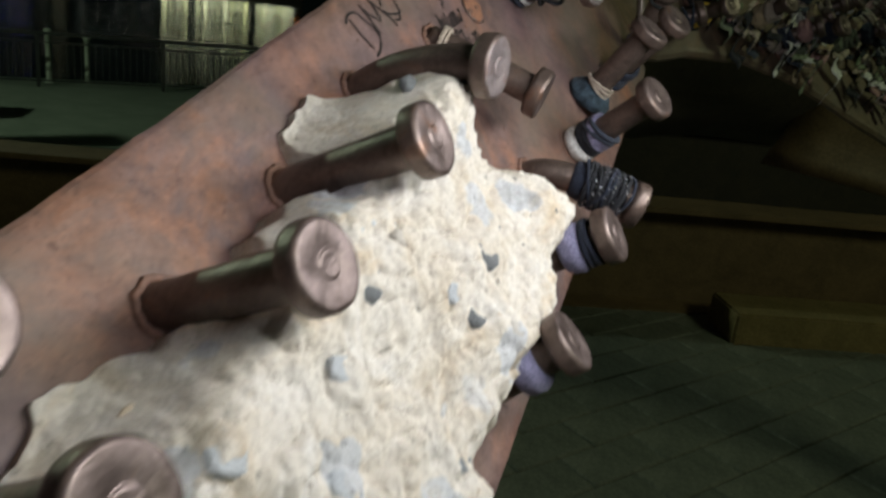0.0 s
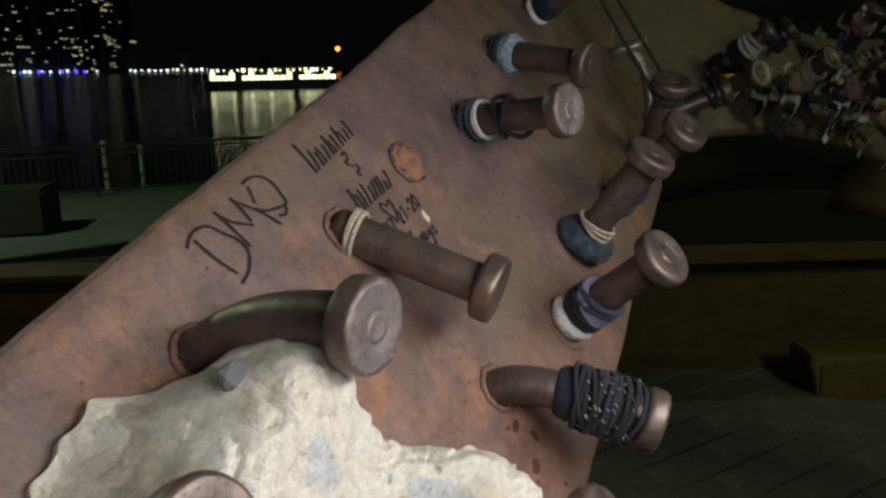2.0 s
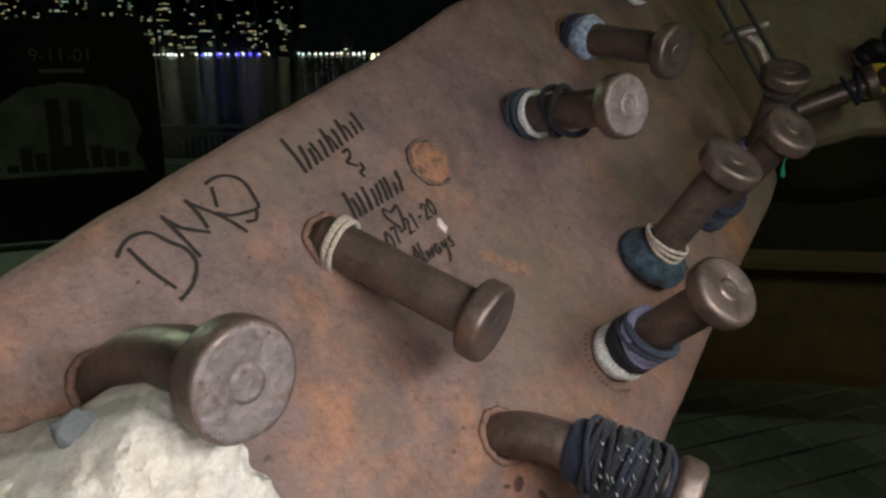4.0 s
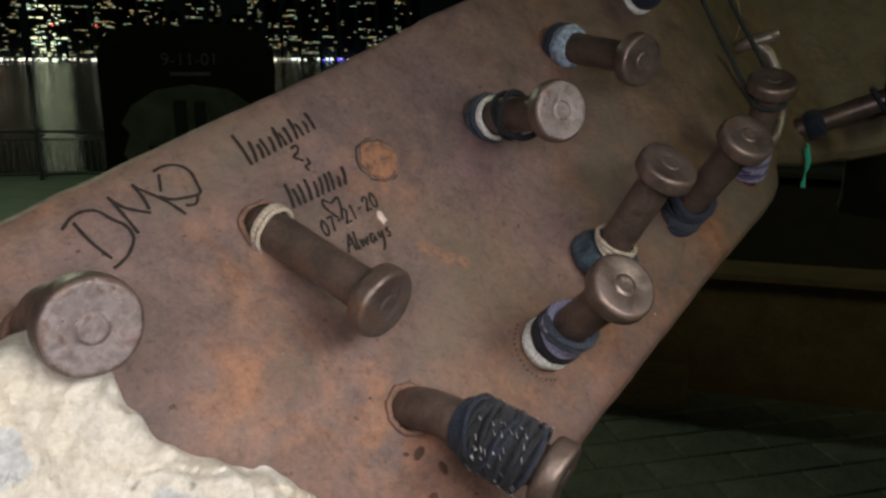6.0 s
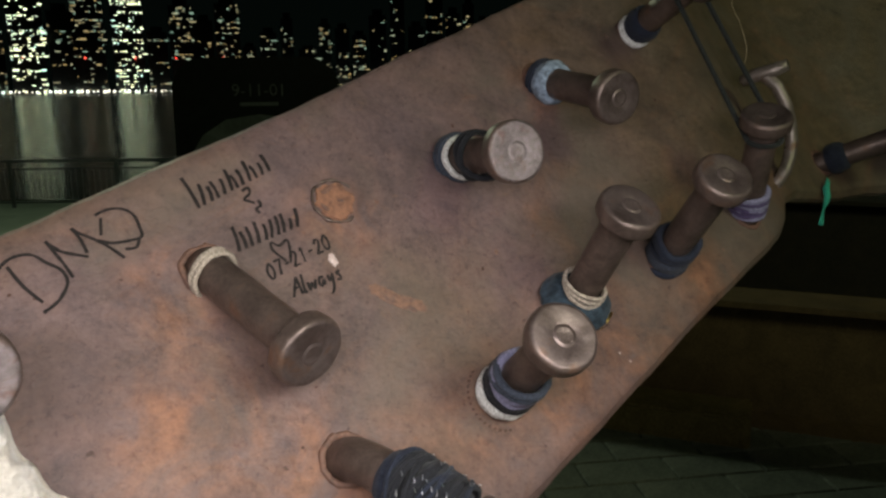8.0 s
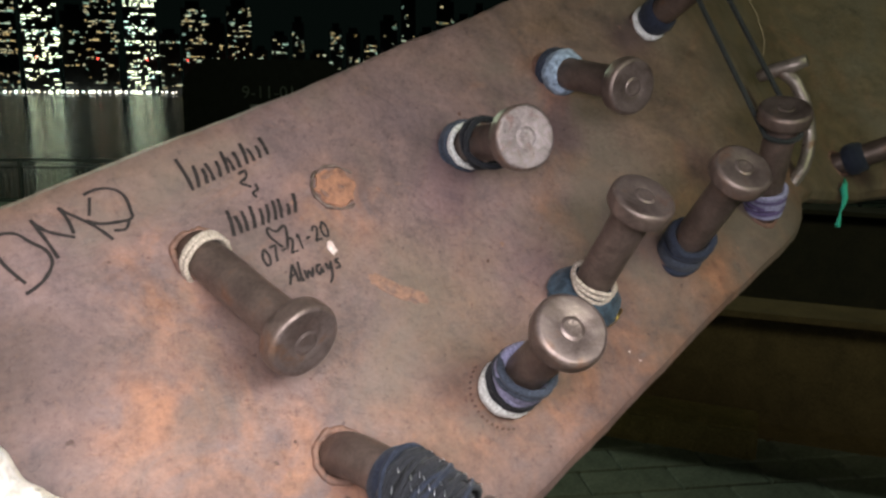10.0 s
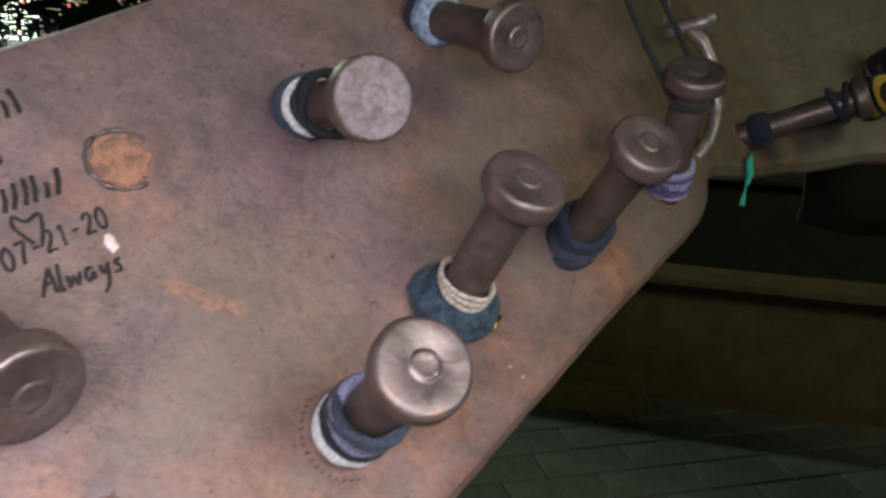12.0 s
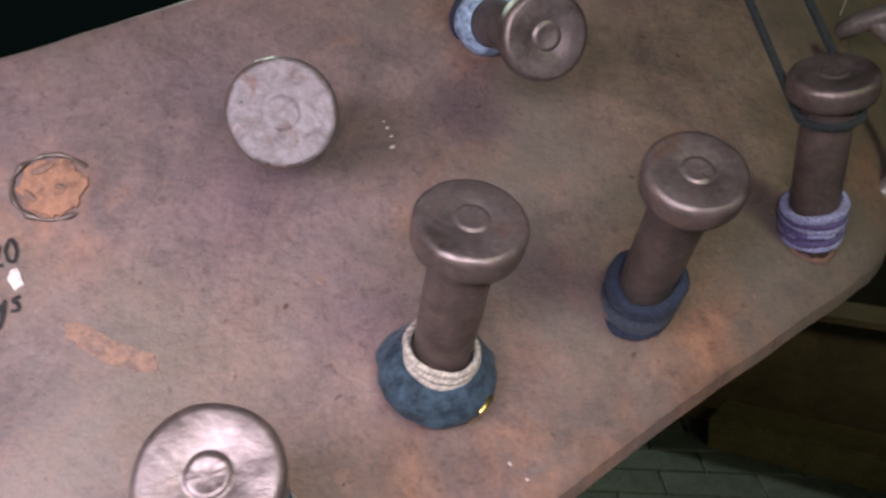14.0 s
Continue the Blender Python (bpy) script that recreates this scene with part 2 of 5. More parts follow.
def glare_face_material():
    """A pitted stud end, torch glare put into its pale tone, with brown rust in patches."""
    m, t, b = material("glare_stud_face", 0.42, 0.75, 0.6)
    steel_tone = ramp(t, noise_node(t, 210, 5, 0.7, 0.6).outputs["Fac"], [(0.30, (0.15, 0.12, 0.115)), (0.52, (0.25, 0.21, 0.21)), (0.72, (0.34, 0.30, 0.305))])
    rusty = ramp(t, noise_node(t, 85, 6, 0.7, 1.2).outputs["Fac"], [(0.52, (0, 0, 0)), (0.64, (0.7, 0.7, 0.7))])
    brown = ramp(t, noise_node(t, 420, 4, 0.7).outputs["Fac"], [(0.3, (0.10, 0.055, 0.042)), (0.7, (0.24, 0.13, 0.10))])
    t.links.new(mix(t, rusty, steel_tone, brown), b.inputs["Base Color"])
    r = ramp(t, noise_node(t, 300, 4, 0.7).outputs["Fac"], [(0.3, (0.27, 0.27, 0.27)), (0.7, (0.48, 0.48, 0.48))])
    t.links.new(r, b.inputs["Roughness"])
    bump(t, b, noise_node(t, 620, 5, 0.75).outputs["Fac"], 0.8, 0.0009)
    bump(t, b, noise_node(t, 190, 5, 0.7, 0.8).outputs["Fac"], 0.4, 0.0006)
    return m


GLAREFACE = glare_face_material()
INK = cloth("black_marker", (0.022, 0.017, 0.016), 700, 0.6)
NAVY = cloth("navy_elastic", (0.020, 0.025, 0.042))
BLACK = cloth("black_elastic", (0.017, 0.018, 0.023))
GREYBLUE = cloth("slate_elastic", (0.05, 0.06, 0.085))
WHITE = cloth("white_elastic", (0.80, 0.78, 0.71))
CREAM = cloth("cream_elastic", (0.45, 0.38, 0.31))
LILAC = cloth("lilac_elastic", (0.27, 0.26, 0.40))
PURPLE = cloth("purple_elastic", (0.10, 0.075, 0.17))
SKYBLUE = cloth("pale_blue_knit", (0.24, 0.30, 0.39), 260)
KNIT = cloth("dark_blue_knit", (0.036, 0.055, 0.075), 210)
GREEN = cloth("green_thread", (0.04, 0.42, 0.28))
YELLOW = cloth("yellow_band", (0.62, 0.40, 0.03))
OLIVE = cloth("dull_green_ribbon", (0.22, 0.26, 0.17))
PINK = cloth("dusty_pink_ribbon", (0.42, 0.25, 0.25))
STRAW = cloth("straw_thread", (0.45, 0.36, 0.22))
GLITTER, _t, _b = material("silver_thread", 0.38, 1.0)
_b.inputs["Base Color"].default_value = (0.75, 0.76, 0.8, 1)
GOLD, _t, _b = material("gold_clip", 0.3, 1.0)
_b.inputs["Base Color"].default_value = (0.75, 0.5, 0.15, 1)
BRIGHT = stud_material("worn_hook_steel", (0.20, 0.17, 0.15), (0.30, 0.25, 0.22), 0.33)
CORD = cloth("grey_green_cord", (0.020, 0.023, 0.021))
# Near-black tone carries the web's shade; the deep beam shares it.
DARKSTEEL = mottled("dark_beam_shaded_web_steel", [(0.3, (0.022, 0.017, 0.012)), (0.7, (0.042, 0.030, 0.019))], 6, 0.7, 0.002, fine=60)
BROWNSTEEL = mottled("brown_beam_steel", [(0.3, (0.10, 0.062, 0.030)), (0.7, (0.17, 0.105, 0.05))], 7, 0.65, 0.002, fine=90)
TIMBER = mottled("timber_block", [(0.3, (0.16, 0.115, 0.045)), (0.7, (0.24, 0.17, 0.07))], 9, 0.8, 0.002, fine=70)
GROUND = paving_material("paving_bed", (0.07, 0.075, 0.06), (0.12, 0.12, 0.10))
PAVER = paving_material("brick_paver", (0.10, 0.105, 0.085), (0.19, 0.19, 0.155), 5)
LAWN = paving_material("promenade_paving", (0.15, 0.17, 0.13), (0.22, 0.24, 0.19), 1.5)
KERB = paving_material("dark_kerb", (0.03, 0.035, 0.025), (0.05, 0.05, 0.04))
RAIL = mottled("dark_rail_paint", [(0.3, (0.018, 0.02, 0.02)), (0.7, (0.03, 0.032, 0.03))], 9, 0.5, fine=80)
POST = mottled("pale_post_paint", [(0.3, (0.36, 0.38, 0.30)), (0.7, (0.45, 0.46, 0.38))], 9, 0.6, fine=80)
GRANITE = mottled("polished_black_granite", [(0.35, (0.008, 0.009, 0.008)), (0.65, (0.014, 0.015, 0.014))], 60, 0.5, spec=0.15, fine=400)
ETCH = mottled("etched_granite", [(0.35, (0.10, 0.11, 0.10)), (0.65, (0.20, 0.215, 0.195))], 9, 0.7, fine=300)
ETCHDARK = mottled("etched_granite_dark", [(0.35, (0.010, 0.011, 0.010)), (0.65, (0.022, 0.023, 0.021))], 14, 0.6, fine=300)
FACADE = mottled("night_facade", [(0.3, (0.03, 0.035, 0.035)), (0.7, (0.05, 0.055, 0.05))], 0.02, 0.7, fine=0.3)
LEAF = mottled("dark_leaf", [(0.3, (0.03, 0.06, 0.022)), (0.7, (0.06, 0.10, 0.035))], 4, 0.6, fine=30)
BARK = mottled("bark", [(0.3, (0.06, 0.045, 0.03)), (0.7, (0.11, 0.085, 0.06))], 12, 0.85, 0.01, fine=40)
WARMGLOW = glow("lit_windows_warm", [(0.0, (0.9, 0.62, 0.22)), (0.3, (1.0, 0.82, 0.40)), (0.6, (0.92, 0.92, 0.55)), (0.9, (0.55, 0.85, 0.60))], 0.42)
COOLGLOW = glow("lit_windows_cool", [(0.0, (0.70, 0.95, 0.62)), (0.4, (0.92, 1.0, 0.60)), (0.7, (0.8, 0.8, 0.40)), (1.0, (0.45, 0.8, 0.65))], 2.4)
SHOREGLOW = glow("shore_lamp_glow", [(0.0, (1.0, 0.9, 0.6)), (0.5, (1.0, 1.0, 0.85)), (1.0, (0.8, 1.0, 0.85))], 2.2)
BLUEGLOW = glow("blue_lamp_glow", [(0.0, (0.08, 0.08, 1.0)), (1.0, (0.12, 0.1, 1.0))], 1.7)
PIERGLOW = glow("pier_lamp_glow", [(0.0, (0.80, 0.82, 0.36)), (1.0, (1.0, 1.0, 0.62))], 2.5)
ORANGEGLOW = glow("orange_lamp_glow", [(0.0, (1.0, 0.22, 0.03)), (1.0, (1.0, 0.25, 0.04))], 4.0)
REDGLOW = glow("red_lamp_glow", [(0.0, (1.0, 0.05, 0.03)), (1.0, (1.0, 0.1, 0.06))], 2.0)
WATER, _t, _b = material("river_water", 0.14, 0.0, 0.5)
_b.inputs["Base Color"].default_value = (0.004, 0.007, 0.006, 1)
bump(_t, _b, noise_node(_t, 1.6, 4, 0.6).outputs["Fac"], 0.12, 0.25)


# ---- helpers for things ----
def part(name, bm, mat, parent=None, label="", smooth=True):
    me = bpy.data.meshes.new(name)
    bm.to_mesh(me)
    bm.free()
    if smooth:
        for p in me.polygons:
            p.use_smooth = True
    me.materials.append(mat)
    ob = new(name, me)
    if parent is not None:
        ob.parent = parent
    if label:
        tagged(ob, label)
    return ob


def empty(name, m, label, category, group="", kind=""):
    ob = new(name)
    ob.empty_display_size = 0.02
    ob.matrix_world = m
    return tagged(ob, label, category, group, kind)


def lerp(points, x):
    for (x0, y0), (x1, y1) in zip(points, points[1:]):
        if x <= x1:
            f = max(0.0, (x - x0) / (x1 - x0))
            return y0 + (y1 - y0) * f
    return points[-1][1]


def bend(x):
    """How far the plate is bent out of its plane."""
    return lerp([(0.30, 0.0), (0.34, -0.003), (0.38, -0.013), (0.42, -0.027), (0.46, -0.038), (0.50, -0.044), (0.56, -0.040), (0.62, -0.02), (0.79, 0.055), (1.3, 0.20)], x)


def tube(bm, path, radii, seg=20, close=True):
    """A tube of rings along a path."""
    rings, up = [], None
    for i, p in enumerate(path):
        d = (path[min(i + 1, len(path) - 1)] - path[max(i - 1, 0)]).normalized()
        if up is None:
            up = d.orthogonal().normalized()
        up = (up - d * up.dot(d)).normalized()
        side = d.cross(up)
        r = radii[i] if isinstance(radii, list) else radii
        rings.append([bm.verts.new(p + (up * math.cos(a) + side * math.sin(a)) * r) for a in (2 * math.pi * k / seg for k in range(seg))])
    for a, b in zip(rings, rings[1:]):
        for k in range(seg):
            bm.faces.new((a[k], a[(k + 1) % seg], b[(k + 1) % seg], b[k]))
    if close:
        bm.faces.new(rings[0][::-1])
        bm.faces.new(rings[-1])
    return rings


def bezier(a, c, b, n=14):
    return [a.lerp(c, k / n).lerp(c.lerp(b, k / n), k / n) for k in range(n + 1)]


# ---- the steel fragment ----
steel = empty("steel_beam_fragment", PLATE, "rust-brown torn steel beam plate with welded studs", "steel beam")

TOP = [(-0.9, -0.325), (-0.388, -0.102), (-0.304, -0.066), (-0.238, -0.036), (-0.178, -0.009), (-0.085, 0.031), (0.003, 0.067), (0.076, 0.102), (0.115, 0.118), (0.159, 0.138), (0.3, 0.203), (0.42, 0.255), (0.52, 0.265), (0.62, 0.25), (0.70, 0.20), (0.76, 0.13), (0.84, 0.07), (0.95, 0.03), (1.2, -0.02)]
BOTTOM = [(-0.9, -0.57), (-0.195, -0.278), (-0.065, -0.222), (-0.009, -0.200), (0.05, -0.177), (0.119, -0.147), (0.166, -0.127), (0.197, -0.113), (0.242, -0.094), (0.31, -0.067), (0.338, -0.055), (0.352, -0.046), (0.362, -0.036), (0.372, -0.026), (0.40, -0.018), (0.44, -0.015), (0.52, -0.012), (0.62, -0.02), (0.72, -0.055), (0.82, -0.12), (0.95, -0.22), (1.2, -0.4)]


def plate_mesh():
    bm = bmesh.new()
    nx, ny, thick = 240, 40, 0.011
    top, low = [], []
    for i in range(nx + 1):
        x = -0.9 + 2.1 * i / nx
        y0, y1 = lerp(BOTTOM, x), lerp(TOP, x)
        y0 += 0.0009 * noise.noise((x * 40, 0, 0)) + 0.0004 * noise.noise((x * 170, 0, 4))
        y1 += 0.0008 * noise.noise((x * 60, 5, 0))
        a, b = [], []
        for j in range(ny + 1):
            y = y0 + (y1 - y0) * (0.0045 / (y1 - y0) if j == 1 else 1 - 0.0025 / (y1 - y0) if j == ny - 1 else j / ny)
            h = bend(x) + 0.0012 * noise.noise((x * 12, y * 12, 3))
            edge = 0.0055 + 0.0012 * noise.noise((x * 55, 8, 0)) if j == 0 else 0.0018 if j == ny else 0.0
            a.append(bm.verts.new((x, y, h - edge)))
            b.append(bm.verts.new((x, y, h - thick)))
        top.append(a), low.append(b)
    for i in range(nx):
        for j in range(ny):
            bm.faces.new((top[i][j], top[i + 1][j], top[i + 1][j + 1], top[i][j + 1]))
            bm.faces.new((low[i][j], low[i][j + 1], low[i + 1][j + 1], low[i + 1][j]))
        bm.faces.new((low[i][0], low[i + 1][0], top[i + 1][0], top[i][0]))
        bm.faces.new((top[i][ny], top[i + 1][ny], low[i + 1][ny], low[i][ny]))
    for i in (0, nx):
        for j in range(ny):
            bm.faces.new((top[i][j], top[i][j + 1], low[i][j + 1], low[i][j]))
    return bm


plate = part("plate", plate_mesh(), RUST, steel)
for p in plate.data.polygons:
    p.use_smooth = p.normal.z > 0.9

# foot x y, head x y z, lift of the bend, head roughness seed
STUDS = dict(
    plain=(-0.0715, -0.0275, -0.0502, -0.0880, 0.0410, 0),
    hooked=(-0.175, -0.0605, -0.1705, -0.0878, 0.0765, 0.042),
    glitter=(-0.031, -0.1303, -0.0052, -0.1800, 0.0500, 0.020),
    violet=(0.058, -0.119, 0.0481, -0.1162, 0.0772, 0),
    crescent=(0.084, 0.0245, 0.0743, -0.0132, 0.0648, 0),
    sky=(0.1745, 0.0815, 0.1705, 0.0261, 0.0553, 0),
    knitted=(0.124, -0.0805, 0.1193, -0.0592, 0.0758, 0),
    naval=(0.2085, -0.0615, 0.192, -0.0488, 0.0798, 0),
    striped=(0.304, -0.0365, 0.2799, -0.0011, 0.0639, 0),
    tassel=(0.487, 0.020, 0.522, 0.004, 0.036, 0),
    high=(0.281, 0.124, 0.268, 0.103, 0.080, 0),
    buried=(-0.258, -0.107, -0.2497, -0.1199, 0.0745, 0),
    collar=(-0.118, -0.184, -0.108, -0.1895, 0.068, 0),
    leaning=(-0.343, -0.142, -0.3377, -0.1558, 0.0733, 0),
    low=(-0.200, -0.235, -0.1865, -0.2268, 0.058, 0),
    near=(-0.434, -0.182, -0.428, -0.193, 0.073, 0),
    outer=(-0.449, -0.132, -0.4455, -0.1425, 0.070, 0),
    yellow=(0.615, 0.028, 0.575, 0.004, 0.062, 0),
    upper=(0.440, 0.212, 0.500, 0.225, 0.035, 0),
)


def stud_path(name):
    fx, fy, hx, hy, hz, lift = STUDS[name]
    base, tip = Vector((fx, fy, bend(fx))), Vector((hx, hy, hz))
    ctrl = base.lerp(tip, 0.5) if not lift else base + Vector((0, 0, lift))
    return bezier(base, ctrl, tip)


def frame_of(axis):
    up = axis.orthogonal().normalized()
    return up, axis.cross(up)


def lathe(bm, centre, axis, prof, seg=36, wobble=0.0, seed=0):
    up, side = frame_of(axis)
    rings = []
    for r, z in prof:
        ring = []
        for k in range(seg):
            a = 2 * math.pi * k / seg
            d = up * math.cos(a) + side * math.sin(a)
            q = 1 + wobble * noise.noise((math.cos(a) * 2 + seed, math.sin(a) * 2, z * 150))
            ring.append(bm.verts.new(centre + axis * (z + wobble * 0.006 * noise.noise((d.x * 3, d.y * 3, seed + r * 300))) + d * r * q))
        rings.append(ring)
    for a, b in zip(rings, rings[1:]):
        for k in range(seg):
            bm.faces.new((a[k], a[(k + 1) % seg], b[(k + 1) % seg], b[k]))
    bm.faces.new(rings[-1])
    return rings


def stud(name, seed):
    path = stud_path(name)
    start = (path[1] - path[0]).normalized()
    axis = (path[-1] - path[-2]).normalized()
    bm = bmesh.new()
    tube(bm, [path[0] - start * 0.004] + path, 0.0098, 28)
    ob = part("stud", bm, STUD, steel)
    bm = bmesh.new()
    R, T = 0.0163, 0.0048
    prof = [(0.0098, -T - 0.0020), (R * 0.90, -T - 0.0004), (R * 0.985, -T + 0.0008), (R, -T + 0.0024), (R, T - 0.0026), (R * 0.99, T - 0.0016), (R * 0.955, T - 0.0006), (R * 0.90, T - 0.0001), (R * 0.88, T), (R * 0.85, T),
            (0.0062, T), (0.0056, T - 0.0003), (0.0052, T - 0.0003), (0.0047, T + 0.0002), (0.0042, T + 0.0004), (0.0034, T + 0.0003), (0.0022, T), (0.0006, T + 0.0001)]
    lathe(bm, path[-1], axis, prof, 44, 0.026, seed * 7.3)
    head = part("stud_head", bm, STUD, ob)
    head.data.materials.append(GLAREFACE if name in ("hooked", "crescent") else FACE)
    for p in head.data.polygons:
        if (p.center - path[-1]).dot(axis) > T - 0.0009 and (p.center - path[-1] - axis * T).length < R * 0.93:
            p.material_index = 1
    # weld bead round the foot
    bm = bmesh.new()
    n = Vector((0, 0, 1))
    up, side = frame_of(n)
    ring = []
    for k in range(49):
        a = 2 * math.pi * k / 48
        r = 0.0114 + 0.0014 * noise.noise((math.cos(a) * 3, math.sin(a) * 3, seed))
        ring.append(path[0] + (up * math.cos(a) + side * math.sin(a)) * r + n * 0.0006)
    tube(bm, ring, [0.0017 + 0.0008 * noise.noise((k * 0.9, seed, 2)) for k in range(49)], 8, False)
    part("weld_bead", bm, WELD, ob)


for i, key in enumerate(STUDS):
    stud(key, i + 1)

# ---- concrete left on the plate ----
EDGE = [(-0.52, -0.34), (-0.47, -0.22), (-0.418, -0.181), (-0.393, -0.156), (-0.365, -0.157), (-0.330, -0.153), (-0.300, -0.132), (-0.280, -0.120), (-0.264, -0.126), (-0.243, -0.106), (-0.250, -0.093), (-0.246, -0.083), (-0.233, -0.073), (-0.222, -0.066), (-0.207, -0.072), (-0.189, -0.073), (-0.171, -0.077), (-0.164, -0.090), (-0.159, -0.104), (-0.153, -0.116), (-0.146, -0.127), (-0.135, -0.134), (-0.120, -0.141), (-0.113, -0.155), (-0.104, -0.164), (-0.110, -0.176), (-0.148, -0.186), (-0.152, -0.206), (-0.184, -0.224), (-0.226, -0.228), (-0.262, -0.244), (-0.268, -0.262), (-0.32, -0.36)]


def edge_distance(x, y):
    """Metres inside the outline of the concrete; minus outside."""
    best, inside = 9.0, False
    for (x0, y0), (x1, y1) in zip(EDGE, EDGE[1:] + EDGE[:1]):
        dx, dy = x1 - x0, y1 - y0
        f = min(1, max(0, ((x - x0) * dx + (y - y0) * dy) / (dx * dx + dy * dy)))
        best = min(best, math.hypot(x - x0 - f * dx, y - y0 - f * dy))
        if (y0 > y) != (y1 > y) and x < x0 + (y - y0) / (y1 - y0) * dx:
            inside = not inside
    return best if inside else -best


def crust(x, y, d):
    """Height of the concrete's broken surface, d metres inside its edge."""
    rise = 0.66 + 0.34 * min(1.0, d / 0.012) ** 0.6
    u = min(1, max(0, ((x + 0.222) * 0.48 - (y + 0.066) * 0.877) / 0.038))
    thick = 0.010 + 0.046 * u * u * (3 - 2 * u)
    for cx, cy, r, h in ((-0.162, -0.126, 0.022, -0.014), (-0.195, -0.098, 0.034, 0.012), (-0.225, -0.190, 0.040, 0.009), (-0.122, -0.160, 0.025, 0.008), (-0.30, -0.215, 0.05, -0.012)):
        thick += h * math.exp(-((x - cx) ** 2 + (y - cy) ** 2) / (r * r))
    rough = 0.006 * noise.noise((x * 18, y * 18, 7)) + 0.0045 * noise.noise((x * 46, y * 46, 2))
    cell = noise.voronoi((x * 48, y * 48, 1.0))[0]
    rough += 0.003 * min(0.55, cell[1] - cell[0]) - 0.001
    rough -= 0.0030 * (1 - abs(noise.noise((x * 62 + y * 30, y * 62 - x * 30, 9)))) ** 6
    rough += 0.0014 * abs(noise.noise((x * 120, y * 120, 9))) + 0.0011 * noise.noise((x * 260, y * 260, 9))
    return rise * (thick + rough * min(1, 0.45 + thick * 20)) - 0.002


def concrete_mesh():
    bm = bmesh.new()
    step, grid = 0.0017, {}
    for i in range(274):
        for j in range(192):
            x, y = -0.515 + i * step, -0.375 + j * step
            d = 0.0035 + edge_distance(x, y) + 0.0055 * noise.noise((x * 75, y * 75, 1)) + 0.003 * noise.noise((x * 230, y * 230, 4))
            if d < 0:
                continue
            z = crust(x, y, d)
            grid[i, j] = bm.verts.new((x, y, z))
    for (i, j), v in list(grid.items()):
        q = [grid.get(k) for k in ((i, j), (i + 1, j), (i + 1, j + 1), (i, j + 1))]
        if all(q):
            bm.faces.new(q)
    rim = [e for e in bm.edges if e.is_boundary]
    for _ in range(4):
        near = {}
        for e in rim:
            a, b = e.verts
            near.setdefault(a, []).append(b.co.copy())
            near.setdefault(b, []).append(a.co.copy())
        for v, cs in near.items():
            v.co = v.co * 0.4 + sum(cs, Vector()) / len(cs) * 0.6
    out = bmesh.ops.extrude_edge_only(bm, edges=rim)["geom"]
    for v in out:
        if isinstance(v, bmesh.types.BMVert):
            v.co.z = -0.003
    return bm


remnant = part("concrete_remnant", concrete_mesh(), CONCRETE, steel, "cream broken concrete with grey stones", smooth=False)
pebbles = []
for seed in range(4):
    bm = bmesh.new()
    bmesh.ops.create_icosphere(bm, subdivisions=2, radius=1.0)
    for v in bm.verts:
        v.co *= 1 + 0.35 * noise.noise(v.co * 1.1 + Vector((seed * 9, 0, 0)))
        v.co.z = min(v.co.z, 0.55)
    me = bpy.data.meshes.new("stone")
    bm.to_mesh(me)
    bm.free()
    me.materials.append(PEBBLE)
    pebbles.append(me)
rnd = random.Random(11)
count = 0
while count < 44:
    x, y = -0.46 + 0.38 * rnd.random(), -0.30 + 0.24 * rnd.random()
    d = edge_distance(x, y)
    if d < 0.008:
        continue
    r = 0.0022 + 0.0075 * rnd.random() ** 2.2
    ob = new("stone", pebbles[count % 4])
    ob.parent = remnant
    ob.matrix_basis = pose(x, y, crust(x, y, d) - 0.38 * r, 25 * (rnd.random() - 0.5), 25 * (rnd.random() - 0.5), 360 * rnd.random()) @ Matrix.Diagonal((r, r * (0.55 + 0.4 * rnd.random()), r * 0.55, 1))
    count += 1

# ---- marks on the plate ----
def blotch_mesh(points, lift, seed, sub=6):
    """A thin flake with a ragged edge; it lies on the plate."""
    bm = bmesh.new()
    cx = sum(p[0] for p in points) / len(points)
    cy = sum(p[1] for p in points) / len(points)
    rim = []
    for k, (p, q) in enumerate(zip(points, points[1:] + points[:1])):
        for j in range(sub):
            x, y = p[0] + (q[0] - p[0]) * j / sub, p[1] + (q[1] - p[1]) * j / sub
            f = 1 + 0.22 * noise.noise((x * 300, y * 300, seed)) + 0.10 * noise.noise((x * 900, y * 900, seed))
            rim.append((cx + (x - cx) * f, cy + (y - cy) * f))
    top = [bm.verts.new((x, y, lift + bend(x) + 0.0012 * noise.noise((x * 12, y * 12, 3)))) for x, y in rim]
    low = [bm.verts.new((cx + (x - cx) * 1.06, cy + (y - cy) * 1.06, bend(x) - 0.001)) for x, y in rim]
    mid = bm.verts.new((cx, cy, lift * 1.3 + bend(cx) + 0.0012 * noise.noise((cx * 12, cy * 12, 3))))
    for k in range(len(rim)):
        n = (k + 1) % len(rim)
        bm.faces.new((top[k], top[n], mid))
        bm.faces.new((low[k], low[n], top[n], top[k]))
    return bm


def oval(x, y, rx, ry, n=10, turn=0.0):
    c, s_ = math.cos(turn), math.sin(turn)
    return [(x + rx * math.cos(a) * c - ry * math.sin(a) * s_, y + rx * math.cos(a) * s_ + ry * math.sin(a) * c) for a in (2 * math.pi * k / n for k in range(n))]


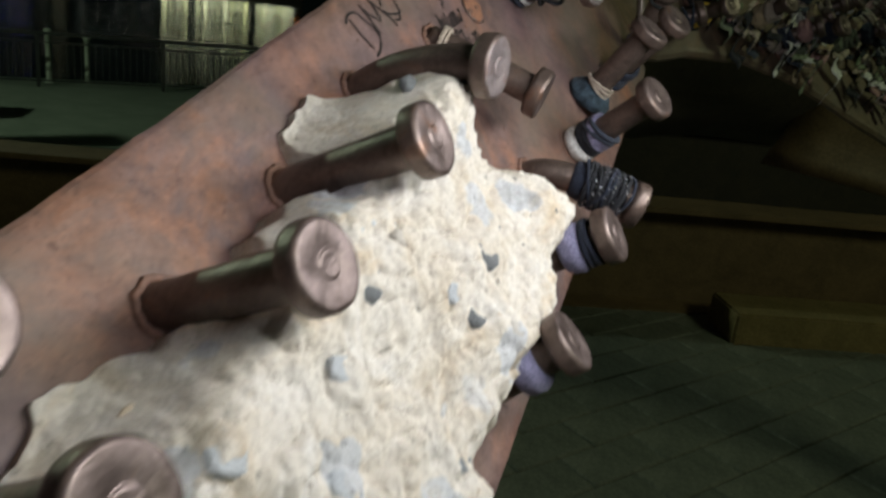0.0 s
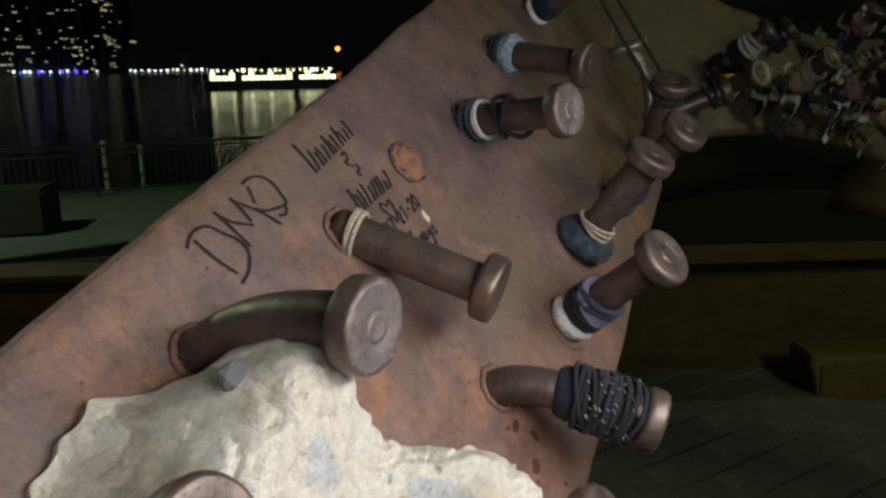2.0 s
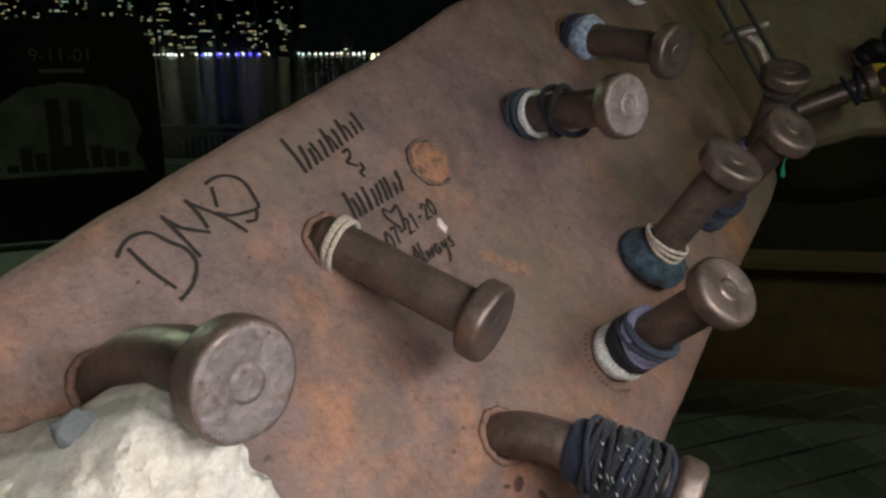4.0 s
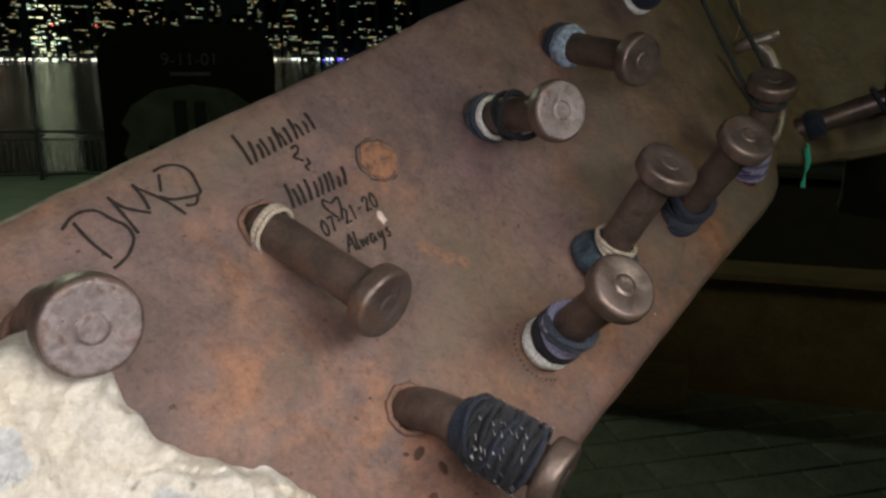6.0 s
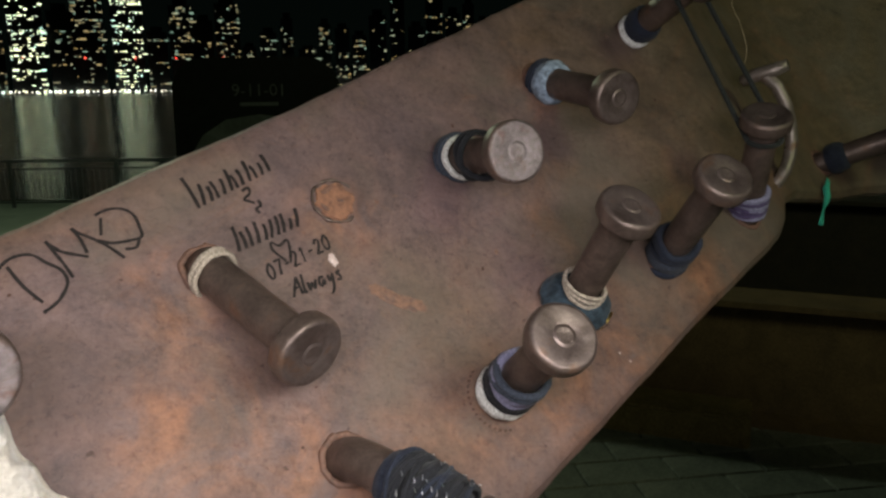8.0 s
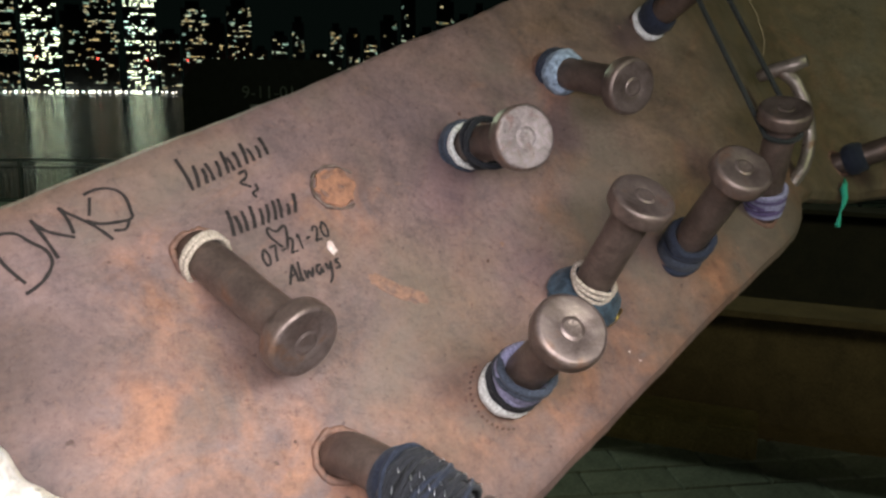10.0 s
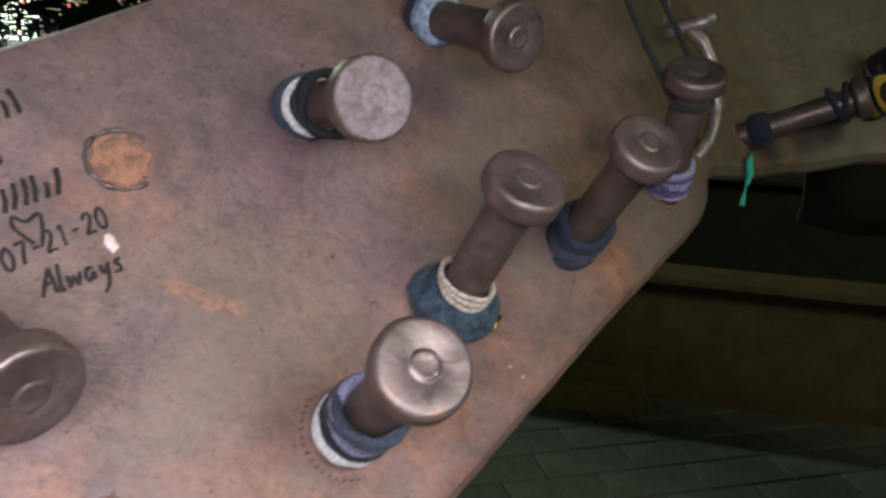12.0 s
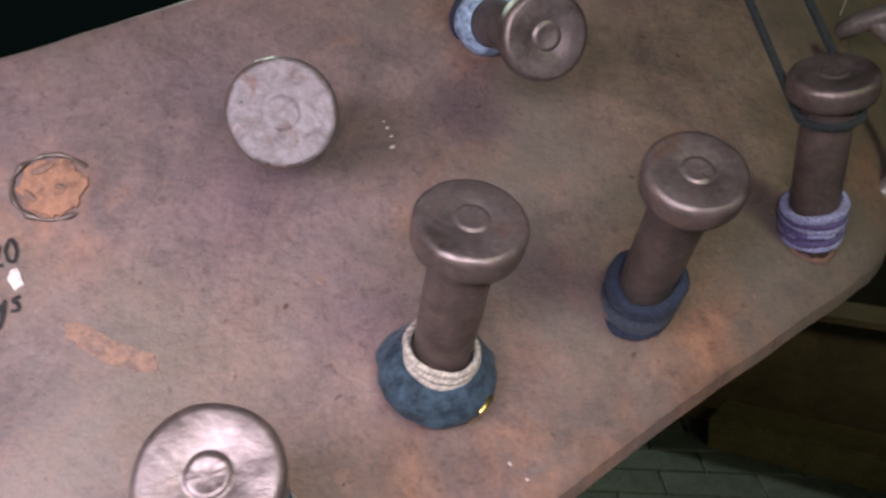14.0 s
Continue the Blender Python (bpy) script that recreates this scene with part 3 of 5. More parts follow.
part("stud_scar", blotch_mesh(oval(0.002, 0.0023, 0.0102, 0.0108, 12), 0.0010, 1, 4), SCAR, steel, "round orange rust scar of a lost stud", smooth=False)
bm = bmesh.new()
tube(bm, [Vector((0.002 + 0.0128 * math.cos(a), 0.0023 + 0.0128 * math.sin(a), 0.0008 + 0.0005 * noise.noise((math.cos(a) * 3, math.sin(a) * 3, 5)))) for a in (0.6 + 1.5 * math.pi * k / 40 for k in range(41))], [max(0.0002, 0.0008 + 0.0012 * noise.noise((k * 0.35, 3, 1))) for k in range(41)], 7, False)
part("weld_ring", bm, STUD, steel)
for k, (x, y, r) in enumerate(((-0.0010, 0.0092, 0.0042), (0.0045, 0.0020, 0.0021), (-0.0050, -0.0010, 0.0030))):
    part("rust_pit", blotch_mesh(oval(x, y, r, r * 0.38, 8, 0.5 - 0.7 * k), 0.0017, k + 70, 3), WELD, steel, smooth=False)
part("rust_streak", blotch_mesh([(0.006, -0.0475), (0.012, -0.0485), (0.021, -0.0555), (0.032, -0.061), (0.0345, -0.0665), (0.026, -0.0665), (0.015, -0.0605), (0.007, -0.053)], 0.0004, 3, 5), STREAK, steel, smooth=False)
part("paint_chip", blotch_mesh([(-0.0100, -0.0275), (-0.0080, -0.0270), (-0.0072, -0.0300), (-0.0062, -0.0330), (-0.0085, -0.0352), (-0.0098, -0.0330), (-0.0112, -0.0310)], 0.0006, 8, 3), CHIP, steel, smooth=False)
for k, (x, y, r) in enumerate(((-0.0345, -0.1505, 0.0040), (-0.041, -0.149, 0.0016), (-0.025, -0.160, 0.0036), (-0.036, -0.172, 0.0044), (-0.040, -0.173, 0.0013), (-0.023, -0.188, 0.0018), (-0.041, -0.178, 0.001), (-0.013, -0.176, 0.0012))):
    part("rust_pit", blotch_mesh(oval(x, y, r, r * 0.55, 8, 0.6 - k), 0.0005, k + 40, 2), PIT, steel, smooth=False)
rng = random.Random(7)
for k in range(16):
    a = 2.2 + 2.6 * k / 16
    part("rust_speck", blotch_mesh(oval(0.058 + 0.0185 * math.cos(a), -0.119 + 0.0185 * math.sin(a), 0.0007 + 0.0005 * rng.random(), 0.0006, 6), 0.0005, k, 1), PIT, steel, smooth=False)
for x, y, r in ((0.1235, 0.0245, 0.0009), (0.1240, 0.0155, 0.0013), (0.1245, 0.0205, 0.0008), (0.1225, 0.0275, 0.0006), (0.145, -0.112, 0.0009), (0.150, -0.118, 0.0007)):
    part("paint_fleck", blotch_mesh(oval(x, y, r * 0.45, r * 0.9, 7, x * 90), 0.0006, x * 50, 1), CHIP, steel, smooth=False)

rng = random.Random(17)
for k in range(60):
    x = -0.20 + 0.56 * rng.random()
    y = lerp(BOTTOM, x) + (lerp(TOP, x) - lerp(BOTTOM, x)) * (0.06 + 0.88 * rng.random())
    r = 0.0005 + 0.0011 * rng.random() ** 2
    part("rust_speck", blotch_mesh(oval(x, y, r, r * (0.4 + 0.5 * rng.random()), 6, 6 * rng.random()), 0.0004, k, 1), (PIT, WELD, STREAK)[k % 3], steel, smooth=False)


# ---- writing on the plate ----
def marker(points, width=0.0007):
    """One stroke of a marker pen on the plate."""
    bm = bmesh.new()
    path = []
    pts = [Vector((x, y, 0)) for x, y in points]
    for k in range(len(pts) - 1):
        p0, p1, p2, p3 = pts[max(k - 1, 0)], pts[k], pts[k + 1], pts[min(k + 2, len(pts) - 1)]
        for j in range(6):
            u = j / 6
            q = 0.5 * (2 * p1 + (p2 - p0) * u + (2 * p0 - 5 * p1 + 4 * p2 - p3) * u * u + (3 * p1 - p0 - 3 * p2 + p3) * u ** 3)
            path.append(q)
    path.append(pts[-1])
    left, right = [], []
    for k, p in enumerate(path):
        d = (path[min(k + 1, len(path) - 1)] - path[max(k - 1, 0)]).normalized()
        w = width * (1 + 0.35 * noise.noise((p.x * 400, p.y * 400, 1)))
        z = 0.0006 + 0.0012 * noise.noise((p.x * 12, p.y * 12, 3))
        side = Vector((-d.y, d.x, 0)) * w
        left.append(bm.verts.new((p.x + side.x, p.y + side.y, z)))
        right.append(bm.verts.new((p.x - side.x, p.y - side.y, z)))
    for k in range(len(path) - 1):
        bm.faces.new((left[k], right[k], right[k + 1], left[k + 1]))
    return bm


def strokes(name, lines, width, label):
    bm = bmesh.new()
    for line in lines:
        one = marker(line, width)
        me = bpy.data.meshes.new("stroke")
        one.to_mesh(me)
        one.free()
        bm.from_mesh(me)
        bpy.data.meshes.remove(me)
    part(name, bm, INK, steel, label)


strokes("marker_letters", [
    [(-0.1536, -0.0152), (-0.1485, -0.0252), (-0.1420, -0.0338)],
    [(-0.1585, -0.0181), (-0.1543, -0.0131), (-0.1493, -0.0106), (-0.1436, -0.0108), (-0.1385, -0.0152), (-0.1333, -0.0194), (-0.1314, -0.0255), (-0.1346, -0.0321), (-0.1389, -0.0362), (-0.1424, -0.0384)],
    [(-0.1289, -0.0238), (-0.1325, -0.0151), (-0.1377, -0.0047)],
    [(-0.1377, -0.0047), (-0.1327, -0.0101), (-0.1271, -0.0126), (-0.1214, -0.0145)],
    [(-0.1217, -0.0127), (-0.1233, -0.0059), (-0.1265, 0.0005)],
    [(-0.1265, 0.0005), (-0.1227, -0.0029), (-0.1172, -0.0066), (-0.1118, -0.0112), (-0.1066, -0.0171)],
    [(-0.1135, 0.0047), (-0.1147, -0.0045)],
    [(-0.1158, 0.0062), (-0.1101, 0.0087), (-0.1036, 0.0084), (-0.0991, 0.0045), (-0.0976, -0.0027), (-0.0978, -0.0073), (-0.1048, -0.0087), (-0.1113, -0.0088), (-0.1160, -0.0068)],
    [(-0.0986, -0.0073), (-0.1008, -0.0123), (-0.1056, -0.0126)],
], 0.00072, "black marker letters DMD")


def bars(name, x0, y0, x1, y1, count, height, tilt, label, seed):
    """Lines of writing as a row of slanting bars."""
    rnd = random.Random(seed)
    d = Vector((x1 - x0, y1 - y0, 0)) / count
    up = Vector((-d.y, d.x, 0)).normalized()
    go = d.normalized()
    for k in range(count):
        p = Vector((x0, y0, 0)) + d * (k + 0.5 + 0.25 * (rnd.random() - 0.5))
        h = height * (0.45 + 0.45 * rnd.random()) * (1.5 if k == 0 else 1.0)
        q = p + up * h + go * (h * tilt * (0.4 + 1.2 * rnd.random()))
        part(name, marker([(p.x, p.y), (p.x * 0.5 + q.x * 0.5 + 0.0005, p.y * 0.5 + q.y * 0.5), (q.x, q.y)], 0.0009), INK, steel)


bars("marker_bar", -0.0708, 0.0042, -0.0274, 0.0242, 12, 0.014, 0.3, "", 2)
bars("marker_bar", -0.0562, -0.0211, -0.0206, -0.0098, 10, 0.013, 0.3, "", 3)
strokes("marker_heart", [[(-0.0330, -0.0284), (-0.0382, -0.0220), (-0.0381, -0.0177), (-0.0344, -0.0198), (-0.0300, -0.0170), (-0.0294, -0.0211), (-0.0308, -0.0297)]], 0.0007, "small black marker heart")


def lettering(name, text, m, size, mat, parent, label, shear=0.0, depth=0.0002):
    cu = bpy.data.curves.new(name, "FONT")
    cu.body, cu.size, cu.shear, cu.extrude, cu.resolution_u = text, size, shear, depth, 3
    tmp = new("text", cu)
    me = bpy.data.meshes.new_from_object(tmp)
    bpy.data.objects.remove(tmp)
    me.materials.clear()
    me.materials.append(mat)
    me.name = name
    ob = new(name, me)
    ob.parent = parent
    ob.matrix_basis = m
    tagged(ob, label)
    return ob


strokes("marker_ampersand", [[(-0.0460, 0.0128), (-0.0424, 0.0146), (-0.0424, 0.0111), (-0.0458, 0.0080), (-0.0437, 0.0067), (-0.0410, 0.0054)], [(-0.0389, 0.0070), (-0.0383, 0.0038), (-0.0410, 0.0020), (-0.0396, -0.0006)]], 0.0007, "black marker ampersand")

def written(name, glyphs, x, y, turn, size, pitch, width, label):
    """Hand-drawn characters; each glyph is a list of strokes one unit high."""
    c, s_ = math.cos(radians(turn)), math.sin(radians(turn))
    lines = []
    for k, glyph in enumerate(glyphs):
        for line in glyph:
            pts = [((u + k * pitch + 0.22 * v) * size, v * size) for u, v in line]
            lines.append([(x + u * c - v * s_, y + u * s_ + v * c) for u, v in pts])
    strokes(name, lines, width, label)


ZERO = [[(0.2, 1.0), (0.0, 0.6), (0.08, 0.1), (0.3, 0.05), (0.42, 0.5), (0.3, 0.95), (0.16, 1.0)]]
SEVEN = [[(0.0, 0.95), (0.22, 0.98), (0.45, 0.97)], [(0.45, 0.97), (0.28, 0.5), (0.18, 0.0)]]
TWO = [[(0.0, 0.75), (0.18, 1.0), (0.38, 0.8), (0.22, 0.4), (0.0, 0.04)], [(0.0, 0.04), (0.22, 0.08), (0.46, 0.02)]]
ONE = [[(0.1, 0.8), (0.24, 1.0)], [(0.24, 1.0), (0.22, 0.5), (0.2, 0.0)]]
DASH = [[(0.05, 0.46), (0.2, 0.5), (0.36, 0.48)]]
written("marker_date", [ZERO, SEVEN, DASH, TWO, ONE, DASH, TWO, ZERO], -0.0430, -0.0378, 21, 0.0080, 0.611, 0.00062, "black marker date 07-21-20")
ALWAYS = [
    [[(0.0, 0.0), (0.2, 0.6), (0.36, 1.0)], [(0.36, 1.0), (0.44, 0.5), (0.52, 0.0)], [(0.1, 0.38), (0.3, 0.44), (0.52, 0.42)]],
    [[(0.12, 1.05), (0.1, 0.5), (0.12, 0.04), (0.24, 0.06)]],
    [[(-0.2, 0.5), (-0.14, 0.05), (0.02, 0.4), (0.14, 0.04), (0.28, 0.5)]],
    [[(0.2, 0.46), (-0.02, 0.5), (-0.12, 0.2), (0.02, 0.02), (0.18, 0.3), (0.22, 0.02)]],
    [[(-0.1, 0.5), (-0.04, 0.12), (0.2, 0.5)], [(0.2, 0.5), (0.08, -0.3), (-0.14, -0.6)]],
    [[(0.1, 0.5), (-0.12, 0.42), (0.04, 0.22), (0.02, 0.02), (-0.2, 0.06)]],
]
written("marker_word", ALWAYS, -0.0339, -0.0482, 13, 0.0094, 0.57, 0.00068, "black marker word Always")

# ---- steel beyond the torn edge ----
def slab_mesh(corners, thick, segs=10, wave=0.0, seed=0):
    """A plate between four corners, with thickness and a slight wave."""
    a, b, c, d = (Vector(p) for p in corners)
    n = (b - a).cross(d - a).normalized()
    bm = bmesh.new()
    front, back = [], []
    for i in range(segs + 1):
        f, g = [], []
        for j in range(segs + 1):
            u, v = i / segs, j / segs
            p = a.lerp(b, u).lerp(d.lerp(c, u), v) + n * wave * noise.noise((u * 3, v * 3, seed))
            f.append(bm.verts.new(p + n * thick / 2))
            g.append(bm.verts.new(p - n * thick / 2))
        front.append(f), back.append(g)
    for i in range(segs):
        for j in range(segs):
            bm.faces.new((front[i][j], front[i + 1][j], front[i + 1][j + 1], front[i][j + 1]))
            bm.faces.new((back[i][j], back[i][j + 1], back[i + 1][j + 1], back[i + 1][j]))
    for k in range(segs):
        for i, j, p, q in ((k, 0, k + 1, 0), (k + 1, segs, k, segs), (0, k + 1, 0, k), (segs, k, segs, k + 1)):
            bm.faces.new((back[i][j], back[p][q], front[p][q], front[i][j]))
    bmesh.ops.recalc_face_normals(bm, faces=bm.faces)
    return bm


IDENT = Matrix.Identity(4)
frame_steel = empty("twisted_steel_frame", IDENT, "rusty twisted steel frame with a shade-dark web behind the plate", "steel beam")
# Dark sheet added for the shaded underside; its tone and slant hold the shade.
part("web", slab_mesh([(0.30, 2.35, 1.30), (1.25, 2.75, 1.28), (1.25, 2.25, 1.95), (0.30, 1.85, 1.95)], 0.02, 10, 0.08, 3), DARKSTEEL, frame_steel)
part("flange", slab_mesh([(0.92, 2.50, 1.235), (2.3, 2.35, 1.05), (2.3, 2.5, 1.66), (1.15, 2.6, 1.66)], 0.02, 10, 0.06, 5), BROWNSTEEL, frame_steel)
part("flange_leg", slab_mesh([(2.05, 2.42, 0.0), (2.35, 2.42, 0.0), (2.35, 2.42, 1.2), (2.05, 2.42, 1.2)], 0.03, 4), BROWNSTEEL, frame_steel)
part("column", slab_mesh([(-0.62, -0.42, 0.0), (-0.30, -0.42, 0.0), (-0.30, -0.42, 1.33), (-0.62, -0.42, 1.33)], 0.03, 4), BROWNSTEEL, steel).matrix_basis = PLATE.inverted()


def i_beam(a, b, height, width, web):
    """An I-beam between two points of its lower flange's middle."""
    a, b = Vector(a), Vector(b)
    d = (b - a).normalized()
    side = Vector((d.y, -d.x, 0))
    half, f = width / 2, 0.03
    prof = [(-half, 0), (half, 0), (half, f), (web, f + 0.02), (web, height - f - 0.02), (half, height - f), (half, height), (-half, height), (-half, height - f), (-web, height - f - 0.02), (-web, f + 0.02), (-half, f)]
    bm = bmesh.new()
    rings = []
    for k in range(13):
        p = a.lerp(b, k / 12)
        rings.append([bm.verts.new(p + side * u + Vector((0, 0, v + 0.006 * noise.noise((k * 0.8, u * 3, v * 3))))) for u, v in prof])
    for q, r in zip(rings, rings[1:]):
        for k in range(12):
            bm.faces.new((q[k], q[(k + 1) % 12], r[(k + 1) % 12], r[k]))
    bm.faces.new(rings[0][::-1])
    bm.faces.new(rings[-1])
    bmesh.ops.recalc_face_normals(bm, faces=bm.faces)
    return bm


beam = empty("steel_beam", IDENT, "dark rusty steel beam lying beside timber blocks", "steel beam", "beams on the ground")
part("beam_body", i_beam((-3.0, 3.65, 0.0), (4.5, 5.3, 0.0), 0.64, 0.30, 0.02), BROWNSTEEL, beam, smooth=False)
beam = empty("steel_beam", IDENT, "dark rusty deep steel beam standing on the paving", "steel beam", "beams on the ground")
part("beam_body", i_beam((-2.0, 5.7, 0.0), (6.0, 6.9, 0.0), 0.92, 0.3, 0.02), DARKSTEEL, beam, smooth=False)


def box_mesh(sx, sy, sz, bevel=0.0):
    bm = bmesh.new()
    bmesh.ops.create_cube(bm, size=1)
    for v in bm.verts:
        v.co = Vector((v.co.x * sx, v.co.y * sy, (v.co.z + 0.5) * sz))
    if bevel:
        bmesh.ops.bevel(bm, geom=bm.edges[:], offset=bevel, segments=2, affect="EDGES")
    return bm


def timber(x, y, turn, sx, sy, sz):
    ob = part("timber_block", box_mesh(sx, sy, sz, 0.012), TIMBER, smooth=False)
    ob.matrix_world = pose(x, y, 0, 0, 0, turn)
    tagged(ob, "worn brown timber block against the steel beam", "timber block", "timber blocks")


timber(2.05, 4.36, 12, 1.3, 0.34, 0.19)
timber(-0.75, 3.86, 12, 0.9, 0.26, 0.16)

# ---- hair ties and bands on the studs ----
TIES = "ties on the studs"


def along(name, f):
    path = stud_path(name)
    q = f * (len(path) - 1)
    i = min(int(q), len(path) - 2)
    p = path[i].lerp(path[i + 1], q - i)
    return p, (path[i + 1] - path[i]).normalized()


def thing(name, bm, mat, label, category, group=""):
    ob = part(name, bm, mat)
    ob.matrix_world = PLATE
    return tagged(ob, label, category, group)


def coils(name, spans, radius, thick, mat, label, tilt=0.12, seed=1):
    """Turns of elastic round a stud: spans are places along the shank."""
    bm = bmesh.new()
    rnd = random.Random(seed)
    for f in spans:
        p, axis = along(name, f)
        up, side = frame_of(axis)
        ph, tl = rnd.random() * 6.28, tilt * (0.5 + rnd.random())
        ring = []
        for k in range(37):
            a = 2 * math.pi * k / 36
            r = radius * (1 + 0.05 * noise.noise((math.cos(a) * 2, math.sin(a) * 2, seed + f * 20)))
            ring.append(p + (up * math.cos(a) + side * math.sin(a)) * r + axis * (tl * r * math.cos(a - ph)))
        tube(bm, ring, [thick * (1 + 0.22 * noise.noise((k * 0.6, f * 30, seed))) for k in range(37)], 8, False)
    return thing("hair_tie", bm, mat, label, "hair tie", TIES)


def sleeve(name, f0, f1, r0, r1, mat, label, folds=6, seed=1, tilt=0.0, lumps=0.06):
    """A cloth band pulled over a stud."""
    bm = bmesh.new()
    rings, ni, seg = [], 12, 40
    for i in range(ni + 1):
        u = i / ni
        p, axis = along(name, f0 + (f1 - f0) * u)
        up, side = frame_of(axis)
        swell = math.sin(math.pi * u) ** 0.45 if 0 < u < 1 else 0.0
        ring = []
        for k in range(seg):
            a = 2 * math.pi * k / seg
            rr = r0 + (r1 - r0) * u
            r = 0.0102 + (rr - 0.0102) * swell
            r *= 1 + lumps * noise.noise((math.cos(a) * 2.5, math.sin(a) * 2.5, u * folds + seed)) * swell
            ring.append(bm.verts.new(p + (up * math.cos(a) + side * math.sin(a)) * r + axis * tilt * r * math.cos(a)))
        rings.append(ring)
    for a, b in zip(rings, rings[1:]):
        for k in range(seg):
            bm.faces.new((a[k], a[(k + 1) % seg], b[(k + 1) % seg], b[k]))
    return thing("fabric_band", bm, mat, label, "hair band", TIES)


coils("plain", (0.055, 0.075, 0.092), 0.0116, 0.0013, CREAM, "cream elastic hair tie at a stud's foot", 0.10, 2)
sleeve("glitter", 0.54, 0.70, 0.0132, 0.0136, NAVY, "navy cloth band on a bent stud", 5, 3)
sleeve("glitter", 0.66, 0.93, 0.0140, 0.0146, BLACK, "black gathered hair scrunchie on a bent stud", 14, 4, 0.0, 0.16)
coils("glitter", [0.67 + 0.0165 * k for k in range(15)], 0.0150, 0.0013, BLACK, "black crinkled elastic over a scrunchie", 0.16, 4)
coils("glitter", (0.69, 0.76, 0.83, 0.89), 0.0156, 0.0012, NAVY, "navy hair ties in a tangle", 0.35, 14)
bm = bmesh.new()
spark = random.Random(5)
for k in range(70):
    p, axis = along("glitter", 0.68 + 0.23 * spark.random())
    up, side = frame_of(axis)
    a0, length = spark.random() * 6.28, 0.05 + 0.10 * spark.random()
    arc = [p + (up * math.cos(a) + side * math.sin(a)) * (0.0162 + 0.0003 * j) + axis * 0.0009 * j for j, a in enumerate((a0, a0 + length / 2, a0 + length))]
    tube(bm, arc, 0.00019, 5)
thing("thread", bm, GLITTER, "silver glitter thread in a black scrunchie", "thread", "loose threads")
sleeve("violet", 0.02, 0.20, 0.0152, 0.0150, WHITE, "white terry hair band at a stud's foot", 3, 6)
coils("violet", (0.195, 0.225, 0.255, 0.28), 0.0122, 0.0025, BLACK, "black elastic hair ties", 0.12, 7)
coils("violet", (0.30, 0.33, 0.36, 0.39), 0.0120, 0.0023, LILAC, "lilac hair ties wound round a stud", 0.25, 8)
coils("violet", (0.34, 0.41), 0.0126, 0.0021, GREYBLUE, "slate-blue hair tie crossing lilac ties", 0.5, 10)
coils("crescent", (0.05, 0.09, 0.13), 0.0128, 0.0019, GREYBLUE, "dark grey elastic ties at a stud's foot", 0.12, 11)
coils("crescent", (0.19, 0.205), 0.0118, 0.0016, WHITE, "white elastic tie on a stud", 0.2, 12)
coils("crescent", (0.44, 0.49), 0.0128, 0.0017, BLACK, "black slack hair tie on a stud", 0.45, 13)
coils("sky", (0.05, 0.09), 0.0130, 0.0018, NAVY, "navy elastic tie at a stud's foot", 0.12, 15)
sleeve("sky", 0.10, 0.28, 0.0150, 0.0142, SKYBLUE, "pale blue knitted hair band", 6, 16, 0.0, 0.08)
sleeve("knitted", 0.01, 0.22, 0.0238, 0.0165, KNIT, "dark blue knitted band at a stud's foot", 9, 17, 0.0, 0.10)
coils("knitted", (0.235, 0.255, 0.275), 0.0122, 0.0012, CREAM, "cream hair tie above a knitted band", 0.2, 18)
sleeve("naval", 0.02, 0.20, 0.0142, 0.0136, GREYBLUE, "slate-blue cloth band on a stud", 5, 19)
coils("naval", (0.05, 0.20, 0.235, 0.27), 0.0122, 0.0024, NAVY, "navy elastic hair ties on a stud", 0.22, 20)
coils("striped", (0.07, 0.13, 0.19, 0.25), 0.0117, 0.0021, LILAC, "lilac striped hair ties at a stud's foot", 0.1, 21)
coils("striped", (0.10, 0.16, 0.22), 0.0119, 0.0020, PURPLE, "purple hair ties between lilac ones", 0.1, 22)
sleeve("tassel", 0.06, 0.26, 0.0138, 0.0136, NAVY, "navy cloth band on a leaning stud", 5, 23)
coils("tassel", (0.80, 0.86), 0.0130, 0.0022, NAVY, "navy hair tie under a stud's head", 0.2, 24)
sleeve("high", 0.03, 0.10, 0.0140, 0.0136, WHITE, "white elastic band at a stud's foot", 3, 25)
sleeve("high", 0.10, 0.30, 0.0138, 0.0132, NAVY, "dark navy cloth band on a stud", 5, 26)
sleeve("collar", 0.58, 0.80, 0.0150, 0.0152, LILAC, "pale lilac cloth band under a stud's head", 4, 27)
coils("collar", (0.82, 0.86), 0.0128, 0.0018, NAVY, "navy tie under a stud's head", 0.1, 28)
sleeve("low", 0.50, 0.76, 0.0150, 0.0150, LILAC, "pale lilac cloth band on a stud", 4, 29)
sleeve("yellow", 0.35, 0.62, 0.0155, 0.0155, YELLOW, "yellow and black knotted cloth band", 5, 30, 0.2, 0.16)
coils("yellow", (0.40, 0.5), 0.0165, 0.0016, BLACK, "black tie over a yellow band", 0.5, 31)
coils("upper", (0.15, 0.22, 0.3, 0.4), 0.0140, 0.0020, CREAM, "faded cream hair ties on a stud", 0.5, 32)

# a loop of one lilac tie standing off its stud
bm = bmesh.new()
p, axis = along("violet", 0.30)
ring = [p + Vector((0.013 + 0.0055 * math.cos(a), -0.004 + 0.003 * math.sin(a), 0.0065 * math.sin(a))) for a in (2 * math.pi * k / 24 for k in range(25))]
tube(bm, ring, 0.0014, 8, False)
thing("hair_tie", bm, GREYBLUE, "slack slate-blue loop of a hair tie", "hair tie", TIES)

